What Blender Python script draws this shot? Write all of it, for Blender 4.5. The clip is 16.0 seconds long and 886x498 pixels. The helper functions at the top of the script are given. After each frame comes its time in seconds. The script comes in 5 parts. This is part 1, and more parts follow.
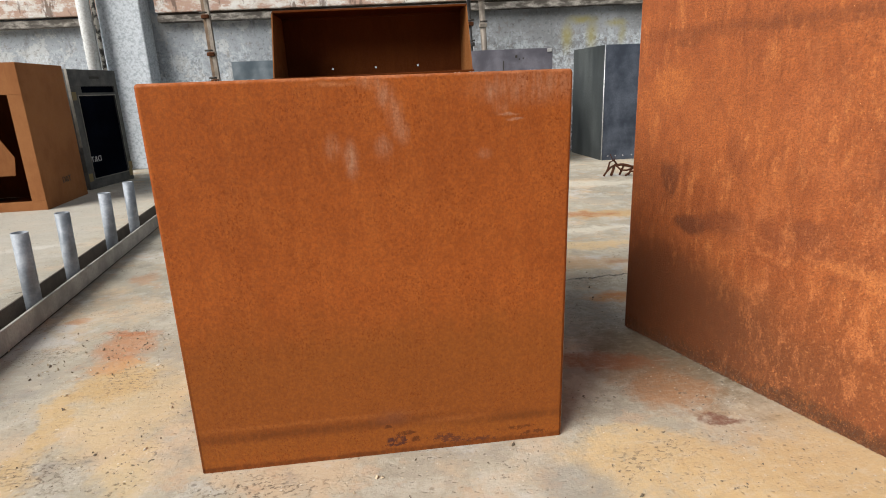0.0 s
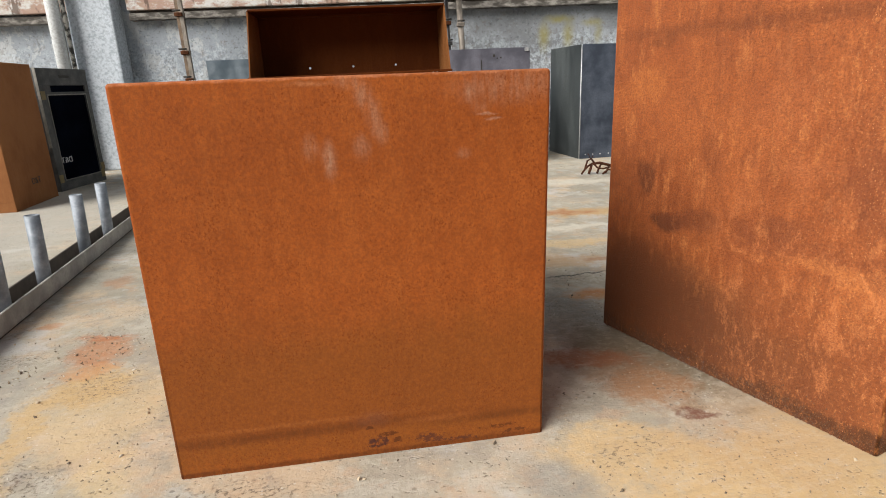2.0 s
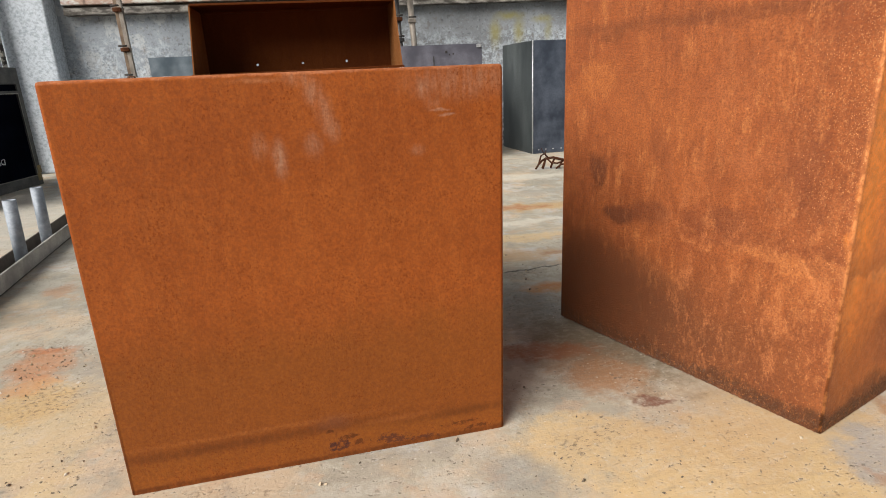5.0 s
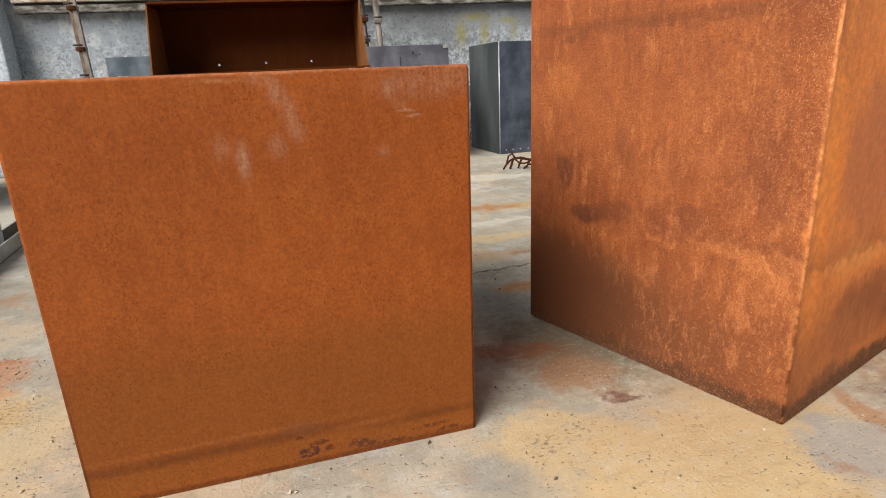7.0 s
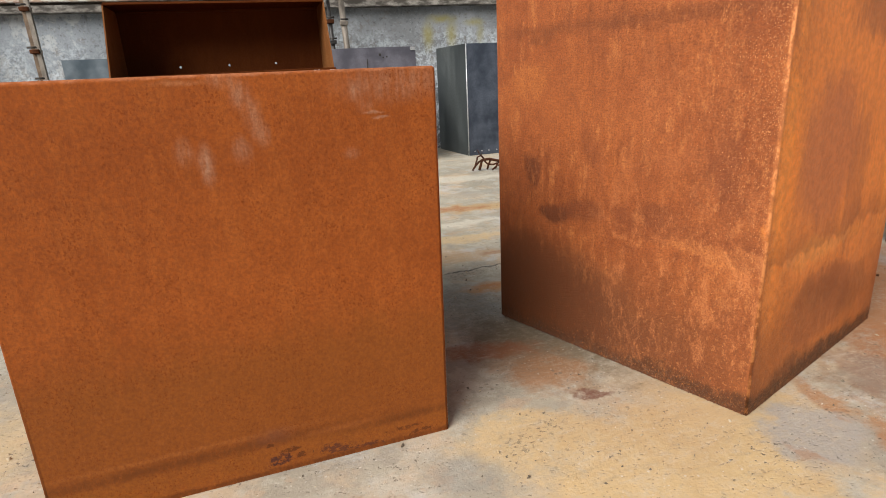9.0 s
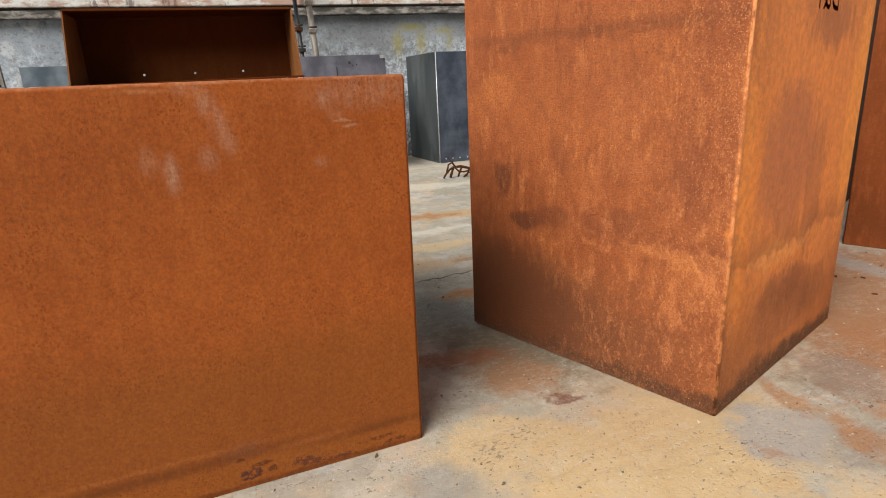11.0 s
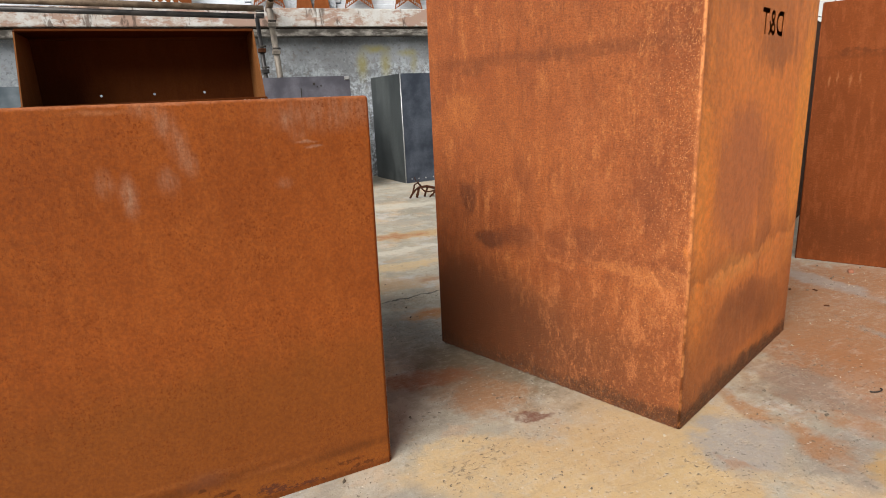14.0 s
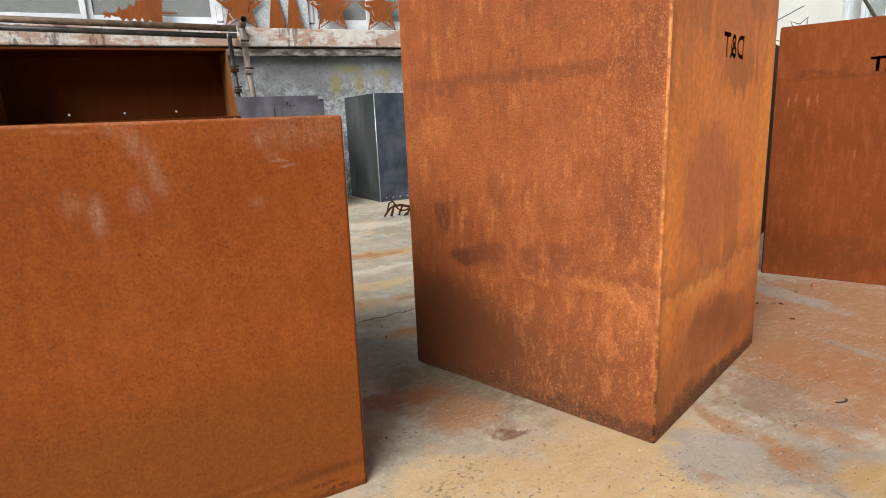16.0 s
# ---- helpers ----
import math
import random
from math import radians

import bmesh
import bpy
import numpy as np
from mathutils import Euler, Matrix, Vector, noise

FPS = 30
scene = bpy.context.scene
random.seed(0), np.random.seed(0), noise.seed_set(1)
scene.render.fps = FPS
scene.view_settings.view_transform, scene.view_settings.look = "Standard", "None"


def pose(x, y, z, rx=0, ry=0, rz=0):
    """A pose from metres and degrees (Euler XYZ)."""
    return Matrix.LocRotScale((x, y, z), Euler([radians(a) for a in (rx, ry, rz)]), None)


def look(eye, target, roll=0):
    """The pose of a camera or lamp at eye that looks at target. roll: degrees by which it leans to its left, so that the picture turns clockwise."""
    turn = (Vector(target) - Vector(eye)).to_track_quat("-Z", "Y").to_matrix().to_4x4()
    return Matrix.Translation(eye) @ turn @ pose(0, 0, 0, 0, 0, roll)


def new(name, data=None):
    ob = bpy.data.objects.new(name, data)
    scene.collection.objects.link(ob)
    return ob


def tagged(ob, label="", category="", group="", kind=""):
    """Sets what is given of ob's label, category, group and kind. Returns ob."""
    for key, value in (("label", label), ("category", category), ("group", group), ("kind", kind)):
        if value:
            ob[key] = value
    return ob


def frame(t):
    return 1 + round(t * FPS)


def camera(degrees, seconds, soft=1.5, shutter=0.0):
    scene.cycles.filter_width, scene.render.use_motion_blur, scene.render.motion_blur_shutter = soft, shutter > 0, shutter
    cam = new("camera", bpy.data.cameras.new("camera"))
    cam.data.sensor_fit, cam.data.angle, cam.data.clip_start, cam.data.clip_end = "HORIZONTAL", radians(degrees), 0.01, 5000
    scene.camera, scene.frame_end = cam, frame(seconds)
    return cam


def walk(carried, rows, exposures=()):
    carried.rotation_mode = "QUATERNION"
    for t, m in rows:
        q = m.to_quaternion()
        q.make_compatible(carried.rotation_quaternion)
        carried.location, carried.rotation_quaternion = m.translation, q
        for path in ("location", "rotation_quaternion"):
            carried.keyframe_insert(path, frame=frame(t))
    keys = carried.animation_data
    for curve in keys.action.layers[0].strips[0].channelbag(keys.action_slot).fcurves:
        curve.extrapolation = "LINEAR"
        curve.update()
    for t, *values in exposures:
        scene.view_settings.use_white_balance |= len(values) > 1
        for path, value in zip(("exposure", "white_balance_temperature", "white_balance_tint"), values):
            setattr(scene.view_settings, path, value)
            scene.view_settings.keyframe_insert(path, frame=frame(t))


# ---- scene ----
cam = camera(75.9, 16.0, soft=1.0)
PATH = [
    (0, (0.359, -0.964, 0.683), (0.58, 0.945, 0.131), -2.2),
    (0.5, (0.359, -0.964, 0.684), (0.598, 0.942, 0.129), -2.2),
    (1, (0.359, -0.964, 0.683), (0.614, 0.941, 0.129), -2.2),
    (1.5, (0.359, -0.963, 0.683), (0.631, 0.939, 0.127), -2.3),
    (2, (0.359, -0.963, 0.684), (0.65, 0.936, 0.126), -2.2),
    (2.5, (0.359, -0.962, 0.683), (0.672, 0.932, 0.123), -2.3),
    (3, (0.361, -0.96, 0.683), (0.696, 0.93, 0.118), -2.4),
    (3.5, (0.361, -0.958, 0.682), (0.722, 0.925, 0.115), -2.4),
    (4, (0.361, -0.956, 0.683), (0.747, 0.921, 0.111), -2.4),
    (6.5, (0.365, -0.952, 0.682), (0.877, 0.894, 0.109), -2.6),
    (7, (0.365, -0.949, 0.682), (0.903, 0.889, 0.106), -2.5),
    (7.5, (0.365, -0.951, 0.682), (0.924, 0.881, 0.107), -2.6),
    (8, (0.366, -0.951, 0.682), (0.948, 0.874, 0.106), -2.6),
    (8.5, (0.368, -0.951, 0.681), (0.974, 0.867, 0.107), -2.6),
    (9, (0.368, -0.949, 0.681), (1.003, 0.859, 0.107), -2.7),
    (11.5, (0.371, -0.949, 0.682), (1.117, 0.825, 0.137), -2.6),
    (12, (0.372, -0.95, 0.683), (1.135, 0.819, 0.148), -2.6),
    (12.5, (0.37, -0.95, 0.683), (1.154, 0.814, 0.158), -2.6),
    (13, (0.371, -0.95, 0.682), (1.173, 0.808, 0.168), -2.6),
    (13.5, (0.371, -0.951, 0.683), (1.193, 0.801, 0.178), -2.6),
    (14, (0.372, -0.951, 0.682), (1.214, 0.794, 0.19), -2.6),
    (14.5, (0.371, -0.951, 0.682), (1.238, 0.787, 0.203), -2.5),
    (15, (0.372, -0.953, 0.683), (1.262, 0.778, 0.219), -2.6),
    (15.5, (0.371, -0.953, 0.684), (1.283, 0.77, 0.234), -2.4),
    (16, (0.37, -0.954, 0.682), (1.3, 0.763, 0.249), -2.5),
]
walk(cam, [(t, look(eye, target, roll)) for t, eye, target, roll in PATH], exposures=[(0, 0.31, 6900, 10), (9, 0.23, 6900, 10), (16, 0.15, 6900, 10)])

# ---- world and light ----
world = bpy.data.worlds.new("overcast_sky")
scene.world = world
world.use_nodes = True
wn = world.node_tree.nodes
sky = wn.new("ShaderNodeTexSky")
sky.sky_type = "NISHITA"
sky.sun_disc = False
sky.sun_elevation = radians(36)
sky.sun_rotation = radians(260)
sky.air_density, sky.dust_density, sky.ozone_density = 1.0, 4.0, 1.0
wn["Background"].inputs["Strength"].default_value = 0.060
veil = wn.new("ShaderNodeHueSaturation")
veil.inputs["Saturation"].default_value = 0.3
world.node_tree.links.new(sky.outputs["Color"], veil.inputs["Color"])
world.node_tree.links.new(veil.outputs["Color"], wn["Background"].inputs["Color"])

sun_data = bpy.data.lights.new("sun", "SUN")
sun_data.energy, sun_data.angle, sun_data.color = 4.1, radians(40), (1.0, 0.965, 0.925)
sun = new("sun", sun_data)
sun.matrix_world = look((-5.7, -4.1, 5.7), (0.6, 0.4, 0.0))


# ---- material helpers ----
class Shade:
    """A small builder of procedural node materials."""

    def __init__(self, name):
        self.mat = bpy.data.materials.new(name)
        self.mat.use_nodes = True
        self.tree = self.mat.node_tree
        self.out = self.tree.nodes["Principled BSDF"]
        self.place = self.tree.nodes.new("ShaderNodeTexCoord").outputs["Object"]

    def node(self, kind, **inputs):
        n = self.tree.nodes.new(kind)
        for key, value in inputs.items():
            self.put(n.inputs[key], value)
        return n

    def put(self, socket, value):
        if isinstance(value, bpy.types.NodeSocket):
            self.tree.links.new(value, socket)
        elif isinstance(value, tuple) and len(value) == 3 and socket.type == "RGBA":
            socket.default_value = (*value, 1)
        else:
            socket.default_value = value

    def math(self, op, a, b=0.0, clamp=False):
        n = self.tree.nodes.new("ShaderNodeMath")
        n.operation, n.use_clamp = op, clamp
        self.put(n.inputs[0], a)
        self.put(n.inputs[1], b)
        return n.outputs[0]

    def vec(self, op, a, b):
        n = self.tree.nodes.new("ShaderNodeVectorMath")
        n.operation = op
        self.put(n.inputs[0], a)
        self.put(n.inputs[1], b)
        return n.outputs["Value" if op == "LENGTH" else "Vector"]

    def noise(self, scale, detail=3.0, rough=0.55, stretch=(1, 1, 1), at=None, color=False, shift=(0, 0, 0)):
        p = at or self.place
        if stretch != (1, 1, 1):
            p = self.vec("MULTIPLY", p, stretch)
        if shift != (0, 0, 0):
            p = self.vec("ADD", p, shift)
        n = self.node("ShaderNodeTexNoise", Vector=p, Scale=scale, Detail=detail, Roughness=rough)
        return n.outputs["Color" if color else "Fac"]

    def span(self, value, lo, hi, to_lo=0.0, to_hi=1.0):
        n = self.tree.nodes.new("ShaderNodeMapRange")
        n.interpolation_type = "SMOOTHSTEP"
        for i, v in enumerate((value, lo, hi, to_lo, to_hi)):
            self.put(n.inputs[i], v)
        return n.outputs[0]

    def mix(self, fac, a, b, mode="MIX"):
        n = self.tree.nodes.new("ShaderNodeMix")
        n.data_type, n.blend_type = "RGBA", mode
        self.put(n.inputs[0], fac)
        self.put(n.inputs[6], a)
        self.put(n.inputs[7], b)
        return n.outputs[2]

    def warped(self, scale, amount):
        c = self.noise(scale, 6.0, 0.66, color=True)
        off = self.vec("MULTIPLY", self.vec("SUBTRACT", c, (0.5, 0.5, 0.5)), (amount, amount, amount))
        return self.vec("ADD", self.place, off)

    def blot(self, at, centre, radius, soft=0.6, turn=0.0):
        """A blurred ellipsoid: 1 inside, 0 outside. turn: degrees about z."""
        p = self.vec("SUBTRACT", at, centre)
        if turn:
            r = self.tree.nodes.new("ShaderNodeVectorRotate")
            r.rotation_type = "Z_AXIS"
            self.put(r.inputs["Vector"], p)
            self.put(r.inputs["Angle"], radians(-turn))
            p = r.outputs["Vector"]
        p = self.vec("DIVIDE", p, radius)
        return self.span(self.vec("LENGTH", p, (0, 0, 0)), 1.0, max(0.0, 1.0 - soft))

    def bump(self, height, strength, distance=0.002):
        n = self.node("ShaderNodeBump", Height=height, Strength=strength, Distance=distance)
        self.tree.links.new(n.outputs["Normal"], self.out.inputs["Normal"])

    def done(self, color, rough=0.7, metal=0.0, **more):
        self.put(self.out.inputs["Base Color"], color)
        self.put(self.out.inputs["Roughness"], rough)
        self.put(self.out.inputs["Metallic"], metal)
        for key, value in more.items():
            self.put(self.out.inputs[key.replace("_", " ")], value)
        return self.mat


def corten(name, base, light, dark, streak=0.3, grain=0.5, cloud=0.5, marks=(), rough=0.78, seed=0.0, fleck=0.0, speck=0.0, patch=0.45, relief=0.35, sheen=0.08, dot=260, tooth=190):
    """Rusted weathering steel. marks: (centre, radius, colour, strength, softness, warp)."""
    s = Shade(name)
    sh = (seed, seed * 1.7, seed * 0.6)
    big = s.span(s.noise(4.5, 4, 0.6, shift=sh), 0.35, 0.68)
    run = s.span(s.noise(34, 6, 0.72, stretch=(1, 1, 0.22), shift=sh), 0.46, 0.62)
    mid = s.span(s.noise(55, 5, 0.7, shift=sh), 0.38, 0.62)
    fine = s.span(s.noise(tooth, 5, 0.78, shift=sh), 0.36, 0.64)
    grit = s.span(s.noise(170, 4, 0.7, stretch=(1, 1, 0.6), shift=sh), 0.57, 0.68)
    c = s.mix(s.math("MULTIPLY", big, cloud), base, dark)
    c = s.mix(s.math("MULTIPLY", run, streak), c, light)
    c = s.mix(s.math("MULTIPLY", mid, grain * patch), c, dark)
    near = s.warped(9, 0.13)
    rag = s.noise(70, 5, 0.75, stretch=(1, 1, 0.4), shift=sh)
    tight = s.warped(38, 0.016)
    lick = s.math("MULTIPLY", s.math("SUBTRACT", s.noise(26, 6, 0.72, stretch=(1, 1, 0.34), shift=sh), 0.5), 2.6)
    for centre, radius, color, strength, soft, loose in marks:
        b = s.blot(s.place if loose == "plain" else near if loose and loose not in ("brush", "crust") else tight, centre, radius, soft)
        if loose == "plain":
            pass
        elif loose == "brush":
            b = s.math("MULTIPLY", b, s.span(s.noise(150, 4, 0.7, stretch=(1, 1, 0.16), shift=sh), 0.34, 0.66, 0.25, 1.0))
        elif loose == "crust":
            b = s.span(s.math("ADD", s.math("MULTIPLY", b, 0.75), s.math("MULTIPLY", s.math("SUBTRACT", s.noise(85, 6, 0.78, stretch=(1, 1, 1.5), shift=sh), 0.5), 3.4)), 0.42, 0.70)
            b = s.math("MULTIPLY", b, s.blot(tight, centre, tuple(1.5 * r for r in radius), 0.4))
        elif loose:
            b = s.span(s.math("ADD", b, s.math("MULTIPLY", lick, float(loose))), 0.12, 0.88)
            b = s.math("MULTIPLY", b, s.blot(near, centre, tuple(1.35 * r for r in radius), 0.5))
        else:
            b = s.math("MULTIPLY", b, s.span(rag, 0.28, 0.62, 0.35, 1.0))
        c = s.mix(s.math("MULTIPLY", b, strength), c, color)
    c = s.mix(s.math("MULTIPLY", s.math("SUBTRACT", 1.0, fine), grain), c, s.mix(0.65, c, (0.10, 0.026, 0.007)))
    if speck:
        dots = s.span(s.noise(dot, 2, 0.6, stretch=(1, 1, 0.7), shift=sh), 0.56, 0.66)
        dots = s.math("MULTIPLY", dots, s.span(s.noise(11, 5, 0.7, shift=sh), 0.40, 0.62, 0.15, 1.0))
        c = s.mix(s.math("MULTIPLY", dots, speck), c, (0.15, 0.032, 0.006))
    if fleck:
        c = s.mix(s.math("MULTIPLY", grit, fleck), c, (0.70, 0.29, 0.10))
    s.bump(s.math("ADD", fine, s.math("MULTIPLY", grit, 0.8)), relief, 0.0012)
    return s.done(c, s.span(fine, 0, 1, rough - 0.1, rough + 0.1), 0.0, Specular_IOR_Level=sheen)


def mottled(name, dark, light, scale=8.0, fine=120.0, rough=0.7, metal=0.0, bump=0.2, contrast=(0.35, 0.65), stretch=(1, 1, 1)):
    s = Shade(name)
    a = s.span(s.noise(scale, 5, 0.62, stretch=stretch), *contrast)
    b = s.noise(fine, 3, 0.6)
    c = s.mix(a, dark, light)
    c = s.mix(s.span(b, 0.35, 0.7, 0.0, 0.35), c, dark)
    s.bump(b, bump, 0.0015)
    return s.done(c, s.span(a, 0, 1, max(0.05, rough - 0.12), min(1, rough + 0.1)), metal)


# ---- materials ----
CHALK = (0.44, 0.27, 0.19)

BROWN_SCALE, PURPLE_SCALE = (0.085, 0.026, 0.010), (0.060, 0.024, 0.022)
mat_cube = corten(
    "rust_even_orange", (0.335, 0.086, 0.0172), (0.410, 0.121, 0.025), (0.225, 0.054, 0.0115), 0.30, 0.62, 0.5,
    marks=[
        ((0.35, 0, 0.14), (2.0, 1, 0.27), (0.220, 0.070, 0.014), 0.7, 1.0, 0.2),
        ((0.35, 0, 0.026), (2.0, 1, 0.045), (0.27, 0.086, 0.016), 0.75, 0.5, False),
        ((0.20, 0, 0.068), (0.55, 1, 0.019), (0.130, 0.040, 0.011), 0.9, 1.0, False),
        ((0.62, 0, 0.054), (0.26, 1, 0.016), (0.130, 0.040, 0.011), 0.85, 1.0, False),
        ((0.20, 0, 0.087), (0.42, 1, 0.007), (0.43, 0.155, 0.045), 0.30, 1.0, False),
        ((0.48, 0, 0.064), (0.10, 1, 0.010), (0.38, 0.125, 0.034), 0.5, 1.0, False),
        ((0.36, 0, 0.078), (0.060, 1, 0.026), (0.16, 0.060, 0.034), 0.55, 1.0, False),
        # contact shade painted as a thin dark line at the foot
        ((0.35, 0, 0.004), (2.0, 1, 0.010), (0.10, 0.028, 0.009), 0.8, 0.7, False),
        ((0.352, 0, 0.058), (0.014, 1, 0.007), BROWN_SCALE, 0.85, 0.8, "crust"),
        ((0.366, 0, 0.026), (0.030, 1, 0.019), PURPLE_SCALE, 0.95, 0.6, "crust"),
        ((0.384, 0, 0.042), (0.036, 1, 0.010), BROWN_SCALE, 0.85, 0.8, "crust"),
        ((0.404, 0, 0.027), (0.014, 1, 0.010), BROWN_SCALE, 0.85, 0.8, "crust"),
        ((0.470, 0, 0.022), (0.075, 1, 0.022), PURPLE_SCALE, 0.75, 1.0, "crust"),
        ((0.535, 0, 0.012), (0.060, 1, 0.012), PURPLE_SCALE, 0.75, 1.0, "crust"),
        ((0.605, 0, 0.029), (0.070, 1, 0.010), BROWN_SCALE, 0.75, 1.0, "crust"),
        ((0.640, 0, 0.014), (0.060, 1, 0.010), BROWN_SCALE, 0.8, 0.9, "crust"),
        ((0.294, 0, 0.592), (0.020, 1, 0.030), CHALK, 0.42, 1.0, "brush"),
        ((0.323, 0, 0.570), (0.018, 1, 0.044), CHALK, 0.62, 0.9, "brush"),
        ((0.377, 0, 0.588), (0.020, 1, 0.032), CHALK, 0.42, 1.0, "brush"),
        ((0.362, 0, 0.694), (0.034, 1, 0.020), CHALK, 0.40, 1.0, "brush"),
        ((0.384, 0, 0.672), (0.024, 1, 0.032), CHALK, 0.45, 1.0, "brush"),
        ((0.398, 0, 0.642), (0.022, 1, 0.036), CHALK, 0.42, 1.0, "brush"),
        ((0.409, 0, 0.612), (0.020, 1, 0.030), CHALK, 0.40, 1.0, "brush"),
        ((0.561, 0, 0.666), (0.014, 1, 0.026), CHALK, 0.40, 1.0, "brush"),
        ((0.575, 0, 0.644), (0.022, 1, 0.016), CHALK, 0.25, 1.0, "brush"),
        ((0.630, 0, 0.680), (0.150, 1, 0.045), CHALK, 0.40, 1.0, "brush"),
        ((0.589, 0, 0.633), (0.024, 1, 0.0035), CHALK, 0.60, 0.8, False),
        ((0.602, 0, 0.625), (0.020, 1, 0.0035), CHALK, 0.60, 0.8, False),
        ((0.548, 0, 0.570), (0.018, 1, 0.014), CHALK, 0.32, 1.0, "brush"),
        ((0.300, 0, 0.692), (0.055, 1, 0.006), (0.46, 0.19, 0.085), 0.60, 0.9, False),
        # edge highlight painted along the rounded top
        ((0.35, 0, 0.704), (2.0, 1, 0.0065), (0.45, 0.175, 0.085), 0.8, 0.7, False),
    ], rough=0.80, fleck=0.04, speck=0.70, patch=0.50, relief=0.26, sheen=0.14, dot=310, tooth=170)



